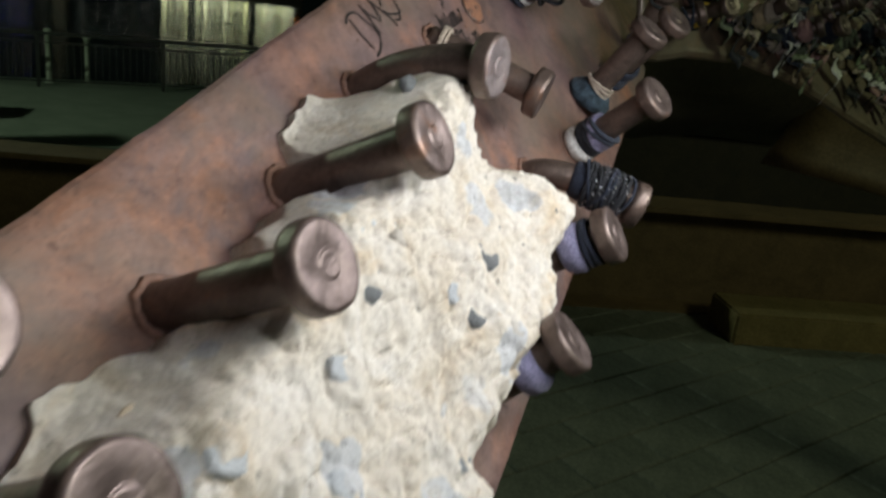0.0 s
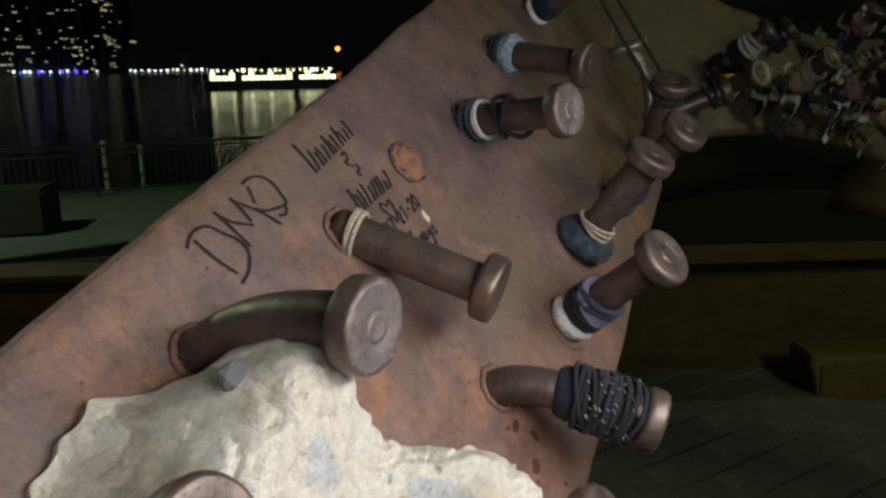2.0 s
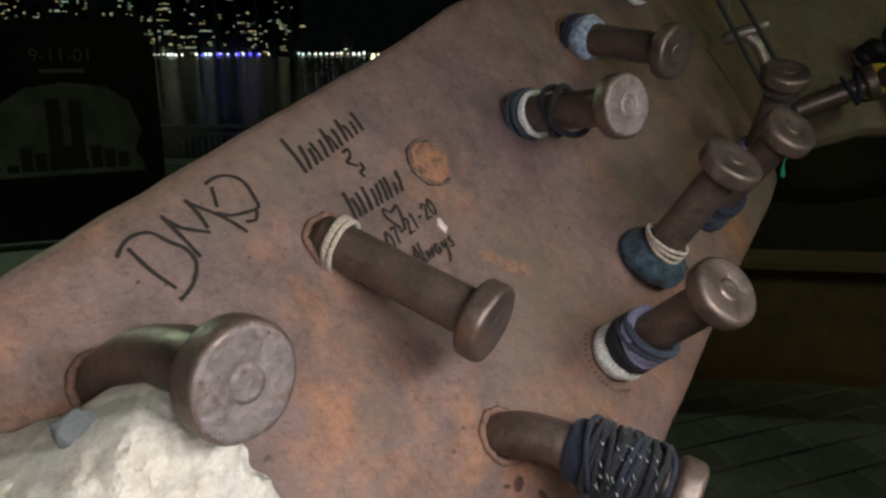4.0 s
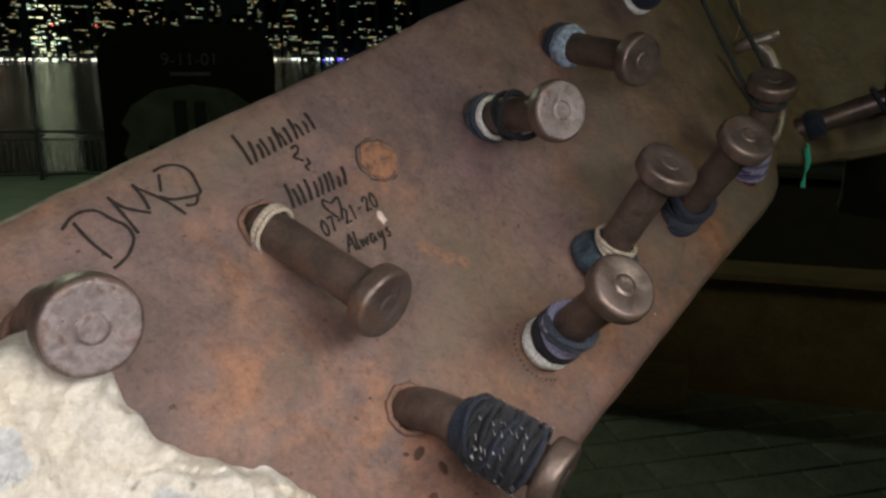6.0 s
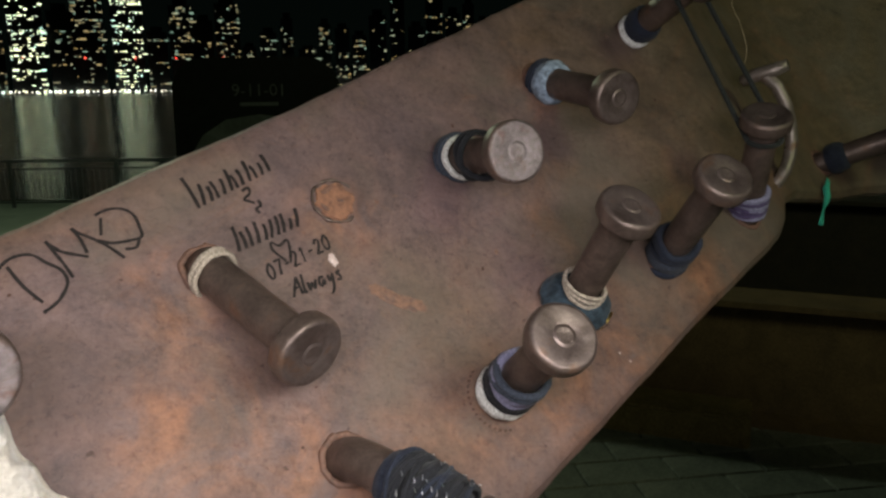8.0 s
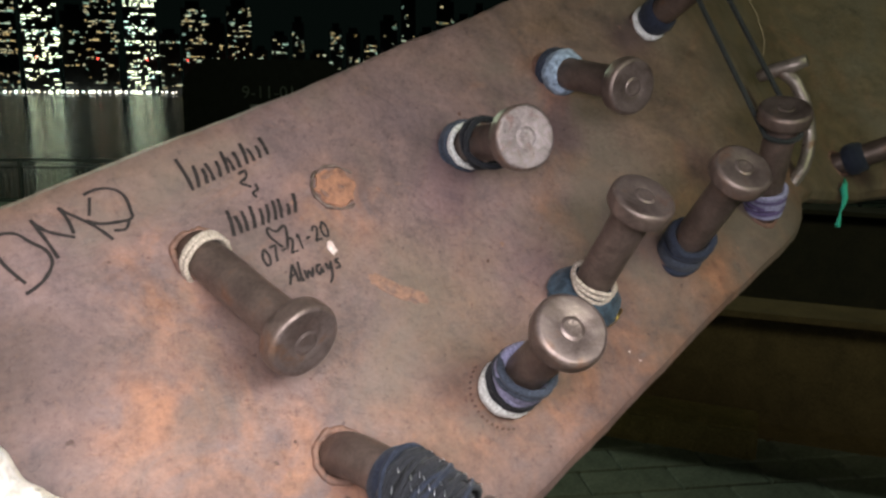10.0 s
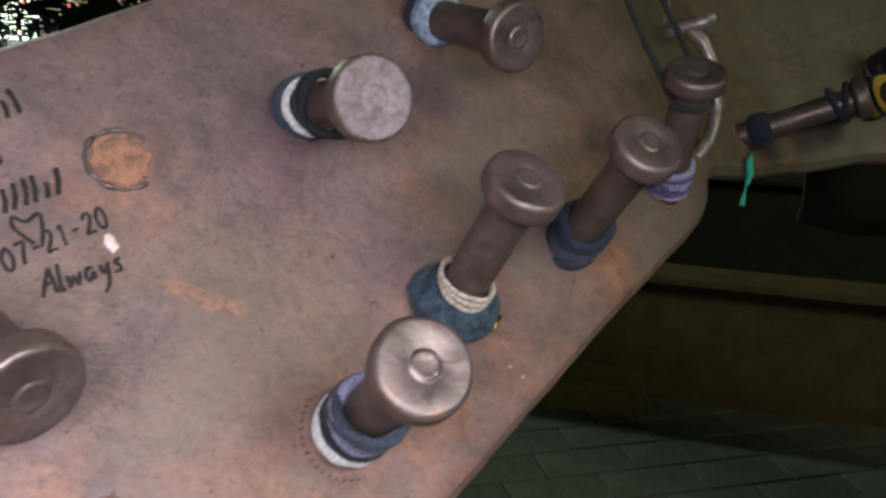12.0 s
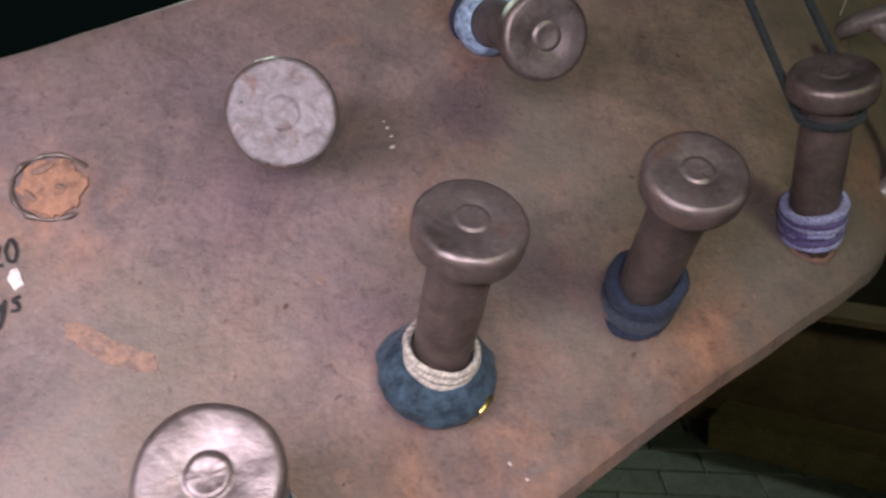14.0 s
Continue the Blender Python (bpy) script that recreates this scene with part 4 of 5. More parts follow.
# gold clip on the knitted band
bm = bmesh.new()
p, axis = along("knitted", 0.10)
tube(bm, [p + Vector((0.006, -0.0195, 0.002)), p + Vector((0.011, -0.0170, 0.004)), p + Vector((0.015, -0.0130, 0.006))], 0.0011, 8)
thing("hair_clip", bm, GOLD, "small gold clip on the knitted band", "hair clip")

# green tassel hanging from the navy band
tassel = empty("green_tassel", PLATE, "bright green thread tassel hanging from a navy band", "tassel")
p, axis = along("tassel", 0.16)
down = Vector((0, -0.80, -0.60))
bm = bmesh.new()
tube(bm, [Vector(v) for v in ((0.4710, 0.0010, -0.034), (0.4670, -0.0040, -0.033), (0.4620, -0.0090, -0.034), (0.4610, -0.0160, -0.036), (0.4560, -0.0220, -0.038), (0.4520, -0.0260, -0.040))], [0.0010, 0.0020, 0.0030, 0.0028, 0.0018, 0.0006], 8)
part("knot", bm, GREEN, tassel)
bm = bmesh.new()
tube(bm, [Vector(v) for v in ((0.4525, -0.0250, -0.039), (0.4505, -0.0290, -0.041), (0.4485, -0.0330, -0.043), (0.4465, -0.0370, -0.045))], [0.0006, 0.0010, 0.0018, 0.0022], 8)
part("thread", bm, GREEN, tassel)

# black cord looped from one stud to a higher one
p, axis = along("striped", 0.84)
q, top_axis = along("high", 0.82)
away = (q - p)
away = (away - axis * away.dot(axis)).normalized()
side = axis.cross(away).normalized()
over = (p - q - top_axis * (p - q).dot(top_axis)).normalized()
across = top_axis.cross(over).normalized()
if across.dot(side) < 0:
    across = -across
bm = bmesh.new()
loop = [p + (side * math.cos(a) - away * math.sin(a)) * 0.0118 for a in (math.pi * k / 12 for k in range(13))]
loop += [q + (-across * math.cos(a) - over * math.sin(a)) * 0.0118 for a in (math.pi * k / 12 for k in range(13))]
loop.append(loop[0].copy())
fine = []
for a, b in zip(loop, loop[1:]):
    fine += [a.lerp(b, j / 3) for j in range(3)]
tube(bm, fine + [loop[-1]], 0.0017, 10)
thing("cord_loop", bm, CORD, "dark grey-green cord looped over two studs", "cord")

# bent hook with a clamp beside the striped stud
hook = empty("steel_hook", PLATE, "worn bent steel hook with a cross clamp", "hook")
hook.parent = None
pts = [Vector(v) for v in ((0.3740, 0.0710, 0.020), (0.3790, 0.0570, 0.023), (0.3840, 0.0430, 0.019), (0.3880, 0.0290, 0.012), (0.3885, 0.0170, 0.0055), (0.3850, 0.0060, -0.001), (0.3780, -0.0030, -0.005), (0.3700, -0.0110, -0.015))]
fine = []
for a, b in zip(pts, pts[1:]):
    fine += [a.lerp(b, j / 4) for j in range(4)]
bm = bmesh.new()
tube(bm, fine + [pts[-1]], 0.0048, 16)
part("rod", bm, BRIGHT, hook)
bm = bmesh.new()
tube(bm, [Vector((0.3680, 0.0740, 0.006)), Vector((0.3710, 0.0720, 0.016)), Vector((0.3770, 0.0680, 0.027)), Vector((0.3810, 0.0650, 0.038))], [0.0045, 0.0056, 0.0056, 0.0046], 14)
part("clamp", bm, BRIGHT, hook)

# loose threads
for k, (a, b) in enumerate((((0.366, 0.080, 0.012), (0.370, 0.150, 0.045)),)):
    bm = bmesh.new()
    a, b = Vector(a), Vector(b)
    tube(bm, [a.lerp(b, j / 10) + Vector((0.004 * noise.noise((j * 0.4, k, 0)), 0, 0.006 * math.sin(j * 0.6 + k))) for j in range(11)], 0.00028, 5)
    thing("thread", bm, STRAW, "thin straw-coloured loose thread", "thread", "loose threads")

# ---- tied ribbons and bands crowding the far end of the plate ----
rnd = random.Random(21)
FARMATS = [BLACK, NAVY, GREYBLUE, OLIVE, CREAM, BLACK, WHITE, PINK, OLIVE, CREAM, WHITE, STRAW]
for k in range(15):
    x = 0.66 + 0.032 * k + 0.01 * rnd.random()
    w = 0.68 if x > 0.84 else 0.3
    y = lerp(BOTTOM, x) * (1 - w) + lerp(TOP, x) * w + 0.05 * (rnd.random() - 0.5)
    key = "far%d" % k
    STUDS[key] = (x, y, x - 0.03 + 0.05 * rnd.random(), y - 0.03 + 0.06 * rnd.random(), bend(x) + 0.082, 0)
    stud(key, 30 + k)
    for j in range(3):
        m = FARMATS[(k * 3 + j * 5) % len(FARMATS)]
        f = 0.12 + 0.26 * j
        if (k + j) % 2:
            sleeve(key, f, f + 0.24, 0.016, 0.017, m, "faded cloth band tied round a stud", 6, k + j, 0.15, 0.2)
        else:
            coils(key, (f, f + 0.05, f + 0.1, f + 0.15), 0.0130, 0.0026, m, "worn hair ties bunched on a stud", 0.22, k * 3 + j)
for k in range(95):
    x = 0.66 + 0.48 * rnd.random()
    y = lerp(BOTTOM, x) + (lerp(TOP, x) - lerp(BOTTOM, x)) * (0.12 + (0.78 if x > 0.84 else 0.32) * rnd.random())
    a = Vector((x, y, bend(x) + 0.03 + 0.035 * rnd.random()))
    length = 0.03 + 0.05 * rnd.random()
    if k in (3, 11):
        length = 0.12
    bm = bmesh.new()
    side = Vector((0.005 + 0.006 * rnd.random(), 0.003, 0.004))
    left, right = [], []
    sway = Vector((rnd.random() - 0.5, 0, rnd.random() - 0.5)) * 0.014
    for j in range(9):
        p = a + down * (length * j / 8) + sway * math.sin(j * 0.7 + k) + Vector((0, 0, 0.01 * math.sin(j + k)))
        w = side * (1 - 0.04 * j)
        left.append((bm.verts.new(p - w), bm.verts.new(p - w + Vector((0, 0, 0.0012)))))
        right.append((bm.verts.new(p + w), bm.verts.new(p + w + Vector((0, 0, 0.0012)))))
    for j in range(8):
        bm.faces.new((left[j][0], left[j + 1][0], right[j + 1][0], right[j][0]))
        bm.faces.new((left[j][1], right[j][1], right[j + 1][1], left[j + 1][1]))
        bm.faces.new((left[j][0], left[j][1], left[j + 1][1], left[j + 1][0]))
        bm.faces.new((right[j][0], right[j + 1][0], right[j + 1][1], right[j][1]))
    m = FARMATS[(k * 7) % len(FARMATS)]
    thing("ribbon", bm, m, "faded cloth ribbon tied to a stud", "ribbon", "ribbons on the far studs")

# pale cord loops hanging below the far end
for k, (x, y, z, length) in enumerate(((0.95, -0.065, 0.115, 0.10), (0.90, -0.05, 0.11, 0.06))):
    bm = bmesh.new()
    ring = []
    for j in range(33):
        a = 2 * math.pi * j / 32
        drop = 0.5 - 0.5 * math.cos(a)
        ring.append(Vector((x, y, z)) + down * (length * drop) + Vector((0.013 * math.sin(a) + 0.004 * math.sin(3 * a + k), 0.005 * math.sin(a), 0.0)))
    tube(bm, ring, [0.0034 + 0.0012 * noise.noise((j * 0.5, k, 0)) for j in range(33)], 8, False)
    thing("cord_loop", bm, OLIVE if k else CREAM, "pale limp cord loop hanging below the clutter", "cord")

# ---- monument slab ----
slab = empty("memorial_stone", pose(0.3 - 12 * math.sin(radians(46.2)), 0.22 + 12 * math.cos(radians(46.2)), -0.9 - 1.09 * 4.72, 0, 0, 46.2) @ Matrix.Diagonal((4.72, 4.72, 4.72, 1)), "tall polished black granite memorial stone with etching", "memorial")
bm = bmesh.new()
W2, H, D = 0.25, 1.73, 0.12
outline = [(-W2, 1.085), (W2, 1.085), (W2, H - 0.10)] + [(W2 - 0.10 + 0.10 * math.cos(a), H - 0.10 + 0.10 * math.sin(a)) for a in (math.pi / 2 * k / 8 for k in range(1, 9))]
outline += [(-W2 + 0.10 - 0.10 * math.sin(a), H - 0.10 + 0.10 * math.cos(a)) for a in (math.pi / 2 * k / 8 for k in range(0, 9))]
front = [bm.verts.new((x, -D / 2, z)) for x, z in outline]
back = [bm.verts.new((x, D / 2, z)) for x, z in outline]
bm.faces.new(front)
bm.faces.new(back[::-1])
for k in range(len(outline)):
    n = (k + 1) % len(outline)
    bm.faces.new((front[n], front[k], back[k], back[n]))
bmesh.ops.recalc_face_normals(bm, faces=bm.faces)
part("stone", bm, GRANITE, slab, smooth=False)


def inlay(name, pts, y, mat, label=""):
    bm = bmesh.new()
    a = [bm.verts.new((x, y, z)) for x, z in pts]
    b = [bm.verts.new((x, -D / 2 + 0.004, z)) for x, z in pts]
    bm.faces.new(a)
    for k in range(len(pts)):
        n = (k + 1) % len(pts)
        bm.faces.new((a[k], b[k], b[n], a[n]))
    bmesh.ops.recalc_face_normals(bm, faces=bm.faces)
    part(name, bm, mat, slab, label, smooth=False)


inlay("etched_panel", [(-0.19 + 0.012 * math.sin(k * 2.1), 1.30 + 0.03 * k) for k in range(6)] + [(-0.17, 1.50), (-0.10, 1.545), (0.0, 1.56), (0.11, 1.545), (0.17, 1.50)] + [(0.185 + 0.012 * math.sin(k * 1.7), 1.45 - 0.03 * k) for k in range(6)], -D / 2 - 0.003, ETCH, "grey etched skyline picture")
inlay("etched_tower", [(-0.052, 1.32), (-0.014, 1.32), (-0.014, 1.515), (-0.052, 1.515)], -D / 2 - 0.007, ETCHDARK)
inlay("etched_tower", [(0.006, 1.32), (0.040, 1.32), (0.040, 1.51), (0.006, 1.51)], -D / 2 - 0.007, ETCHDARK)
for k in range(9):
    x = -0.165 + 0.036 * k
    h = 1.335 + 0.05 * abs(math.sin(k * 1.9))
    inlay("etched_house", [(x, 1.315), (x + 0.030, 1.315), (x + 0.030, h), (x, h)], -D / 2 - 0.006, ETCHDARK)
lettering("etched_date", "9-11-01", pose(-0.078, -D / 2 - 0.002, 1.615, 90, 0, 0), 0.052, ETCH, slab, "pale etched date 9-11-01", 0.0, 0.001)
inlay("etched_bar", [(-0.055, 1.585), (0.06, 1.585), (0.06, 1.596), (-0.055, 1.596)], -D / 2 - 0.003, ETCH)

# ---- ground, promenade, river ----
EDGE_DIR = Vector((0.82, 0.57, 0))
EDGE_OUT = Vector((-0.57, 0.82, 0))
EDGE_MID = Vector((-11.6, 13.6, 0))


def sheet(name, corners, mat, label, category):
    bm = bmesh.new()
    bm.faces.new([bm.verts.new(c) for c in corners])
    ob = part(name, bm, mat, smooth=False)
    return tagged(ob, label, category, kind="structure")


bm = bmesh.new()
rings = []
for r in (0.5, 2, 4, 5.5, 6.6, 7.2):
    rings.append([bm.verts.new((0.3 + r * (1 + 0.10 * math.cos(a * 2 + 0.6)) * math.cos(a), 0.2 + r * (1 + 0.10 * math.cos(a * 2 + 0.6)) * math.sin(a), 0)) for a in (2 * math.pi * k / 72 for k in range(72))])
rings.append([bm.verts.new((v.co.x, v.co.y, -0.92)) for v in rings[-1]])
for a, b in zip(rings, rings[1:]):
    for k in range(72):
        bm.faces.new((a[k], b[k], b[(k + 1) % 72], a[(k + 1) % 72]))
bm.faces.new(rings[0][::-1])
bmesh.ops.recalc_face_normals(bm, faces=bm.faces)
terrace = part("pavement", bm, GROUND, smooth=False)
tagged(terrace, "dark green-grey paved terrace round the memorial", "pavement", kind="structure")
bm = bmesh.new()
kerb_path = [Vector((0.3 + 7.2 * (1 + 0.10 * math.cos(a * 2 + 0.6)) * math.cos(a), 0.2 + 7.2 * (1 + 0.10 * math.cos(a * 2 + 0.6)) * math.sin(a), 0.012)) for a in (2 * math.pi * k / 144 for k in range(145))]
tube(bm, kerb_path, 0.05, 8, False)
tagged(part("kerb", bm, KERB), "low dark kerb round the terrace", "kerb", kind="structure")
far_a = EDGE_MID + EDGE_OUT * 1.2 - EDGE_DIR * 700
far_b = EDGE_MID + EDGE_OUT * 1.2 + EDGE_DIR * 700
sheet("ground", [(far_a.x, far_a.y, -0.9), (far_a.x + 600, far_a.y - 900, -0.9), (far_b.x + 600, far_b.y - 900, -0.9), (far_b.x, far_b.y, -0.9)], LAWN, "green-grey lamp-lit promenade paving", "ground")
sheet("seawall", [(far_a.x, far_a.y, -0.9), (far_b.x, far_b.y, -0.9), (far_b.x, far_b.y, -3.2), (far_a.x, far_a.y, -3.2)], KERB, "dark stone river wall", "wall")
sheet("water", [(-4500, -2500, -3), (4500, -2500, -3), (4500, 4500, -3), (-4500, 4500, -3)], WATER, "dark river with streaked light reflections", "water")


def railing_section():
    ob = empty("railing", IDENT, "dark metal railing along the river promenade", "railing", "promenade railing")
    def bar(name, sx, sy, sz, x, z):
        bm = box_mesh(sx, sy, sz)
        for v in bm.verts:
            v.co += Vector((x, 0, z))
        part(name, bm, RAIL, ob, smooth=False)
    bar("post", 0.07, 0.07, 1.08, 0, 0)
    bar("top_rail", 2.4, 0.06, 0.06, 1.2, 1.02)
    bar("middle_rail", 2.4, 0.03, 0.035, 1.2, 0.86)
    bar("bottom_rail", 2.4, 0.03, 0.035, 1.2, 0.10)
    for k in range(1, 18):
        bar("baluster", 0.016, 0.016, 0.78, 2.4 * k / 18, 0.10)
    return ob


turn = math.degrees(math.atan2(EDGE_DIR.y, EDGE_DIR.x))
first = railing_section()
for k in range(-5, 12):
    p = EDGE_MID + EDGE_DIR * (2.4 * k)
    m = pose(p.x, p.y, -0.9, 0, 0, turn)
    if k == -5:
        first.matrix_world = m
    else:
        copy_thing(first, m)


def bollard(az, dist, h):
    bm = bmesh.new()
    lathe(bm, Vector((0, 0, 0)), Vector((0, 0, 1)), [(0.09, 0), (0.09, 0.04), (0.05, 0.06), (0.05, h - 0.1), (0.075, h - 0.08), (0.075, h - 0.02), (0.03, h)], 16)
    ob = part("bollard", bm, POST)
    ob.matrix_world = pose(0.23 - dist * math.sin(radians(az)), 0.14 + dist * math.cos(radians(az)), -0.9)
    tagged(ob, "pale slim metal post on the promenade", "post", "promenade posts")


bollard(33.0, 18.4, 1.1)
bollard(30.7, 18.6, 1.0)
bm = box_mesh(2.2, 0.9, 0.75, 0.05)
ob = part("stone_planter", bm, KERB, smooth=False)
ob.matrix_world = pose(0.23 - 14.6 * math.sin(radians(40.6)), 0.14 + 14.6 * math.cos(radians(40.6)), -0.9, 0, 0, 20)
tagged(ob, "dark rectangular stone planter on the promenade", "planter")


# ---- city across the river ----
def bearing(az, dist, z=0.0):
    return Vector((0.25 - dist * math.sin(radians(az)), 0.2 + dist * math.cos(radians(az)), z))


def tower(az, wide, el, lit, glowing, seed, dist=1500.0, rows=1.0):
    """A far building: az and wide in degrees, el the height of its roof in degrees."""
    rnd = random.Random(seed)
    w = dist * math.tan(radians(wide))
    h = dist * math.tan(radians(el)) + 3
    ob = empty("office_tower", Matrix.Translation(bearing(az, dist, -2.0)) @ pose(0, 0, 0, 0, 0, az), "dark distant high-rise with scattered lit windows", "building", "city skyline")
    bm = box_mesh(w, w * 0.6, h * 0.93)
    top = box_mesh(w * 0.6, w * 0.35, h * 0.08)
    for v in top.verts:
        v.co.z += h * 0.925
    me = bpy.data.meshes.new("roof")
    top.to_mesh(me)
    top.free()
    part("tower_body", bm, FACADE, ob, smooth=False)
    bm = bmesh.new()
    bm.from_mesh(me)
    bpy.data.meshes.remove(me)
    part("roof_block", bm, FACADE, ob, smooth=False)
    bm = bmesh.new()
    fh, ww = 4.6 * rows, 5.0
    nx, nz = max(2, int(w / ww)), max(2, int(h * 0.92 / fh))
    y = -w * 0.3 - 0.6
    for j in range(nz):
        run = rnd.random() < lit * 0.35
        shade = rnd.random()
        for i in range(nx):
            if rnd.random() < (0.7 if run else 0.55 * lit * (0.2 + 1.1 * shade)):
                x = (i + 0.05 + 0.4 * rnd.random()) * w / nx - w / 2
                x1 = x + (0.3 + 0.75 * rnd.random() ** 1.5 + (0.9 if rnd.random() < 0.12 else 0)) * w / nx
                z = (j + 0.1 + 0.35 * rnd.random()) * fh
                z1 = z + fh * (0.25 + 0.45 * rnd.random() ** 2)
                bm.faces.new([bm.verts.new(p) for p in ((x, y, z), (x1, y, z), (x1, y, z1), (x, y, z1))])
    if bm.faces:
        tagged(part("window_glow", bm, glowing, ob, smooth=False), kind="stuff")
    else:
        bm.free()


rnd = random.Random(5)
for az, wide, el, lit, mat in (
        (63.5, 2.4, 6.5, 0.5, WARMGLOW), (61.0, 2.0, 7.5, 0.6, COOLGLOW), (59.0, 1.5, 5.5, 0.35, WARMGLOW), (57.4, 1.9, 7.0, 0.45, WARMGLOW), (55.0, 1.9, 8.0, 0.7, COOLGLOW), (53.2, 1.3, 4.2, 0.3, WARMGLOW), (51.6, 1.5, 6.0, 0.4, WARMGLOW),
        (50.2, 1.3, 5.0, 0.35, WARMGLOW), (48.6, 1.6, 6.2, 0.35, WARMGLOW), (47.2, 0.9, 3.2, 0.3, WARMGLOW), (45.9, 1.1, 4.2, 0.3, WARMGLOW), (44.6, 0.8, 5.2, 0.35, WARMGLOW), (43.2, 1.3, 3.0, 0.35, WARMGLOW), (42.0, 0.8, 4.8, 0.6, WARMGLOW), (40.8, 1.0, 4.5, 0.25, WARMGLOW),
        (39.6, 1.0, 4.0, 0.5, WARMGLOW), (38.3, 1.2, 5.4, 0.3, WARMGLOW), (36.9, 1.0, 7.0, 0.16, WARMGLOW), (35.6, 1.1, 4.6, 0.18, WARMGLOW), (34.3, 1.2, 6.8, 0.14, WARMGLOW), (33.0, 1.0, 5.5, 0.14, WARMGLOW), (31.9, 0.8, 6.2, 0.35, WARMGLOW), (30.9, 0.7, 4.9, 0.10, WARMGLOW), (27.4, 0.5, 1.4, 0.12, COOLGLOW), (22.0, 0.7, 0.9, 0.12, WARMGLOW)):
    tower(az, wide, el, lit, mat, int(az * 10))


def lamps(name, az0, az1, count, el, size, mat, label, dist=1480.0, seed=1):
    bm = bmesh.new()
    rnd = random.Random(seed)
    for k in range(count):
        az = az0 + (az1 - az0) * (k + 0.5 * rnd.random()) / count
        p = bearing(az, dist, 1.65 + dist * math.tan(radians(el + 0.06 * (rnd.random() - 0.4))))
        r = size * (0.5 + 0.8 * rnd.random())
        one = bmesh.new()
        bmesh.ops.create_icosphere(one, subdivisions=1, radius=r, matrix=Matrix.Translation(p))
        me = bpy.data.meshes.new("bulb")
        one.to_mesh(me)
        one.free()
        bm.from_mesh(me)
        bpy.data.meshes.remove(me)
    tagged(part(name, bm, mat), label, "lights", kind="stuff")


lamps("shore_lights", 64, 51, 40, 0.02, 2.4, SHOREGLOW, "row of small white shore lamps", seed=2)
lamps("shore_lights", 51, 38.5, 44, 0.02, 2.4, SHOREGLOW, "row of small white shore lamps", seed=3)
lamps("blue_shore_lights", 37.4, 33.4, 9, 0.0, 3.0, BLUEGLOW, "row of blue shore lamps", seed=4)
lamps("shore_lights", 37.9, 32.6, 10, 0.02, 2.3, SHOREGLOW, "white lamps among blue shore lamps", seed=5)
lamps("shore_lights", 31.0, 25.2, 15, 0.0, 2.3, SHOREGLOW, "row of warm white shore lamps", seed=6)
lamps("pier_lights", 25.7, 17.3, 20, -0.10, 0.42, PIERGLOW, "bright yellow-white pier lamps", 188.0, 7)
lamps("orange_beacon", 17.0, 16.7, 1, 1.25, 6.5, ORANGEGLOW, "single orange beacon light", 1200.0, 8)
lamps("red_lights", 62, 44, 6, 2.2, 2.2, REDGLOW, "small red signal lights on the towers", 1470.0, 9)
pier = empty("pier_hall", Matrix.Translation(bearing(21.5, 200, -3.2)) @ pose(0, 0, 0, 0, 0, 21.5), "long low lit pier hall over the river", "building")
part("hall_body", box_mesh(30, 12, 5.0), FACADE, pier, smooth=False)
part("deck", box_mesh(32, 15, 2.1), KERB, pier, smooth=False)
part("roof", box_mesh(31, 13, 0.3), FACADE, pier, smooth=False).location.z = 5.004
bm = bmesh.new()
for k in [q for q in range(20) if q not in (4, 13)]:
    x = -14.6 + 1.47 * k
    bm.faces.new([bm.verts.new(v) for v in ((x, -6.05, 2.3), (x + 1.2, -6.05, 2.3), (x + 1.2, -6.05, 3.3 + 0.8 * (k % 3 == 0)), (x, -6.05, 3.3 + 0.8 * (k % 3 == 0)))])
tagged(part("window_glow", bm, PIERGLOW, pier, smooth=False), kind="stuff")
bm = bmesh.new()
shore = [bearing(a, 1490, -3.2) for a in range(10, 72, 2)]
low = [bm.verts.new(p) for p in shore]
high = [bm.verts.new(p + Vector((0, 0, 4.2))) for p in shore]
for k in range(len(shore) - 1):
    bm.faces.new((low[k], high[k], high[k + 1], low[k + 1]))
tagged(part("far_bank", bm, KERB, smooth=False), "dark far river bank", "bank", kind="structure")


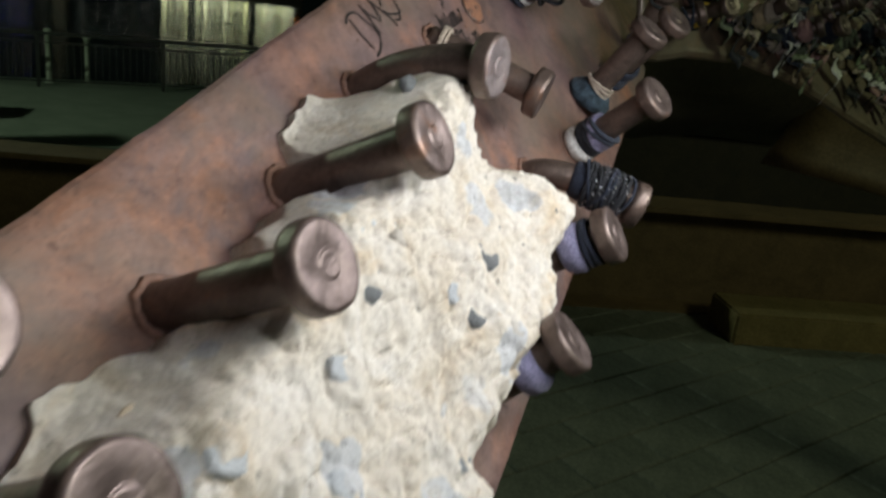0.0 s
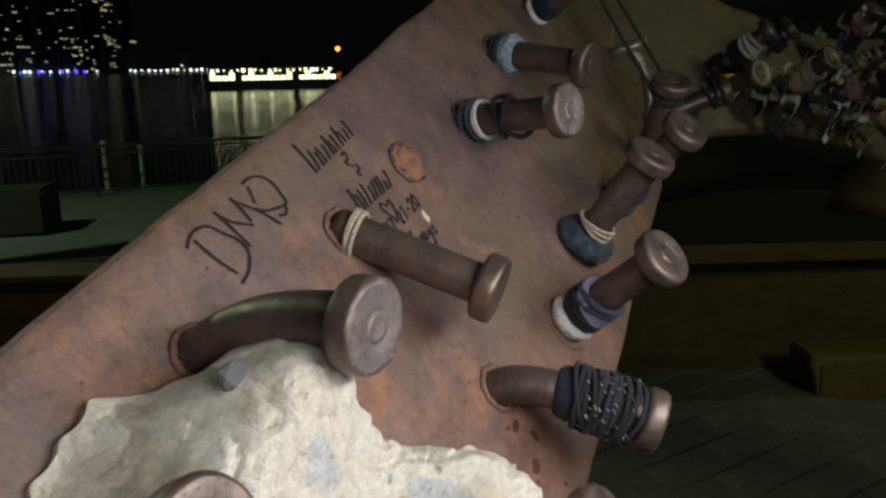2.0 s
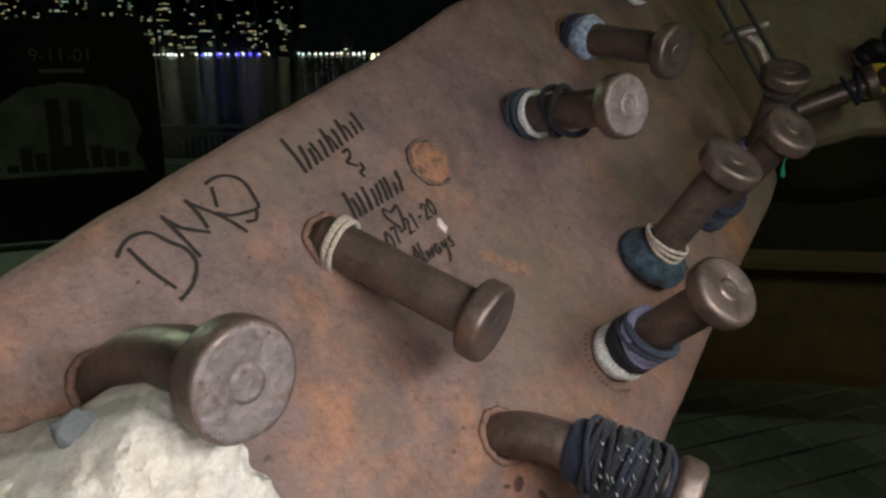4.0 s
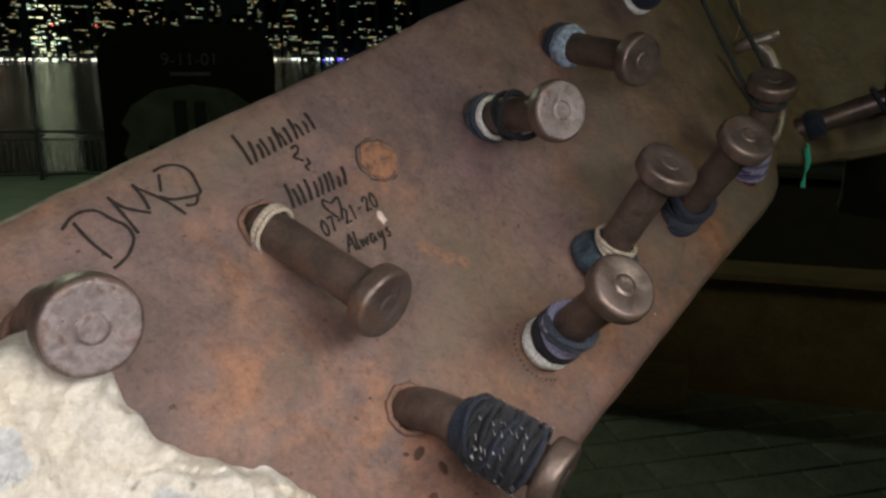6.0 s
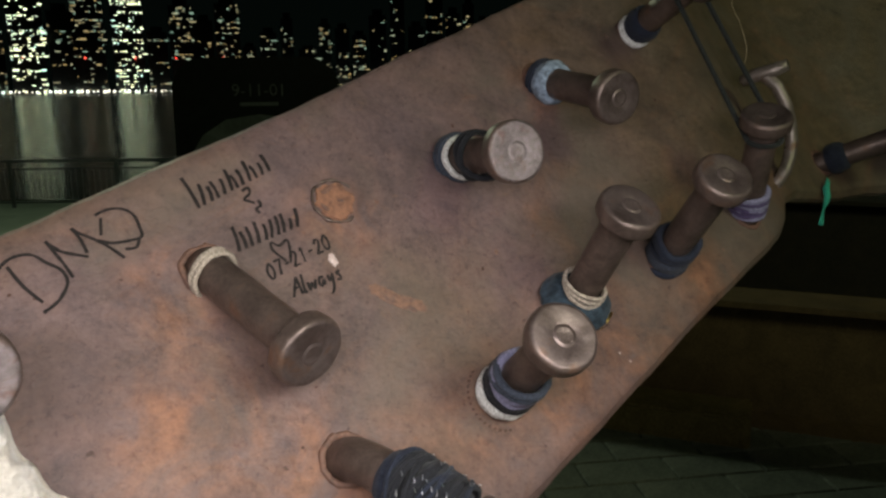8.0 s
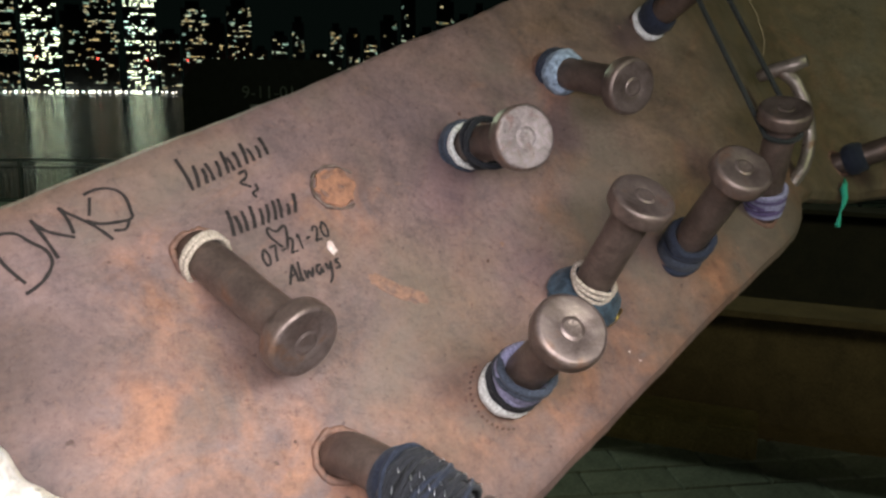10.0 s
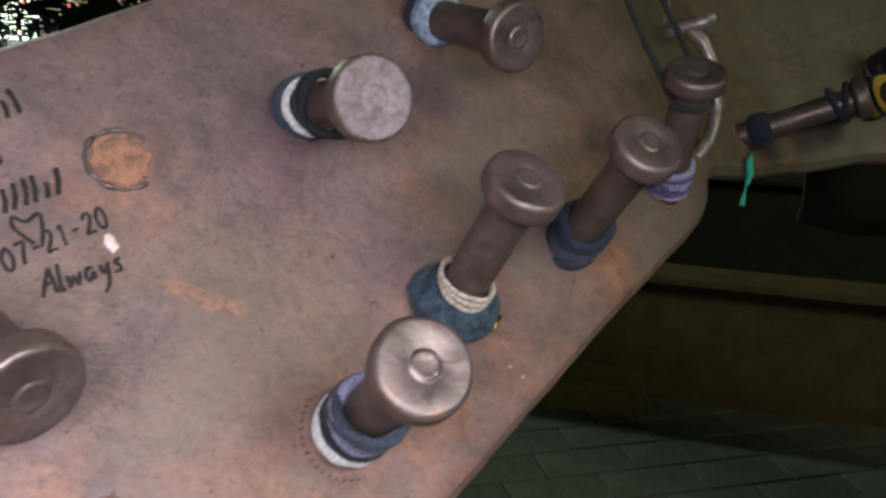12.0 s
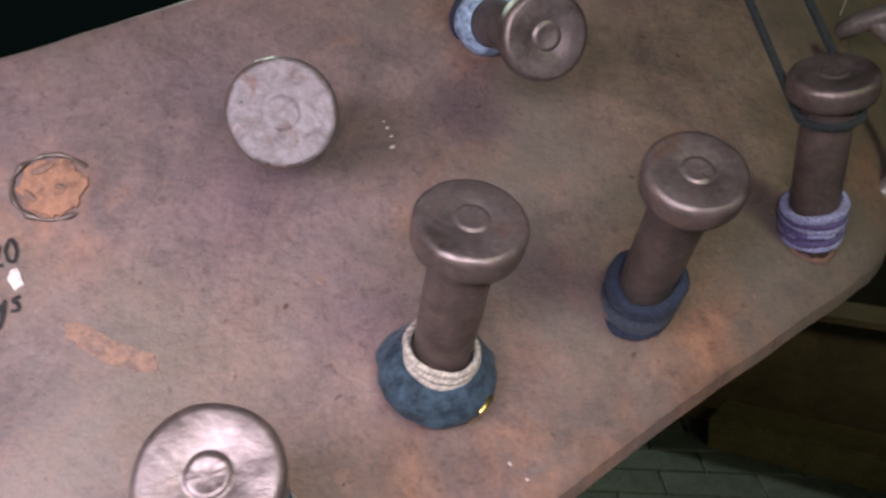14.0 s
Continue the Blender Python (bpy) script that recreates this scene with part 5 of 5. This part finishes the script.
# ---- trees behind the steel ----
def tree(x, y, h, seed):
    rnd = random.Random(seed)
    ob = empty("tree", Matrix.Translation((x, y, -0.9)), "dark leafy tree behind the memorial at night", "tree", "trees by the memorial")
    bm = bmesh.new()
    tube(bm, [Vector((0.06 * math.sin(k), 0.05 * math.cos(k * 1.3), h * 0.75 * k / 8)) for k in range(9)], [0.16 - 0.015 * k for k in range(9)], 10)
    for k in range(9):
        a, z = 2.4 * k, h * (0.3 + 0.05 * k)
        e = Vector((math.cos(a) * h * 0.26, math.sin(a) * h * 0.26, z + h * 0.16))
        s0 = Vector((0, 0, z))
        tube(bm, [s0, s0.lerp(e, 0.5) + Vector((0, 0, 0.1)), e], [0.06, 0.04, 0.015], 6)
    part("trunk", bm, BARK, ob)
    verts, faces = [], []
    for k in range(3200):
        a, u = rnd.random() * 6.283, rnd.random()
        r = h * 0.36 * math.sqrt(rnd.random()) * (0.6 + 0.4 * math.sin(3.1 * u))
        c = Vector((math.cos(a) * r, math.sin(a) * r, h * (0.28 + 0.72 * u)))
        if noise.noise((c.x * 1.1, c.y * 1.1, c.z * 1.1 + seed)) < -0.12:
            continue
        q = Euler((rnd.random() * 3, rnd.random() * 3, rnd.random() * 6)).to_matrix()
        i = len(verts)
        for p in ((-0.09, 0, 0), (0, -0.045, 0.01), (0.11, 0, 0), (0, 0.045, 0.01)):
            verts.append(c + q @ Vector(p))
        faces.append((i, i + 1, i + 2, i + 3))
    me = bpy.data.meshes.new("crown")
    me.from_pydata(verts, [], faces)
    me.materials.append(LEAF)
    crown = new("crown", me)
    crown.parent = ob


tree(3.6, 11.5, 6.5, 1)
tree(6.4, 12.0, 7.0, 2)
tree(9.0, 11.0, 6.0, 3)

# ---- pavers in front of the beams ----
pav = bmesh.new()
bmesh.ops.create_cube(pav, size=1)
for v in pav.verts:
    v.co = Vector((v.co.x * 0.394, v.co.y * 0.194, (v.co.z + 0.5) * 0.014 + 0.001))
bmesh.ops.bevel(pav, geom=[e for e in pav.edges if e.verts[0].co.z > 0.01 and e.verts[1].co.z > 0.01], offset=0.006, segments=1, affect="EDGES")
pme = bpy.data.meshes.new("paver")
pav.to_mesh(pme)
pav.free()
pme.materials.append(PAVER)
rnd = random.Random(3)
row_axis = pose(0.6, 2.2, 0, 0, 0, 42)
for j in range(19):
    for i in range(17):
        m = row_axis @ pose((i - 7 + 0.5 * (j % 2)) * 0.4, j * 0.2 - 0.9, 0.0015 * rnd.random(), 0.5 * (rnd.random() - 0.5), 0.5 * (rnd.random() - 0.5), 0)
        if m.translation.y > 4.6:
            continue
        ob = new("paver", pme)
        ob.parent = terrace
        ob.matrix_basis = m
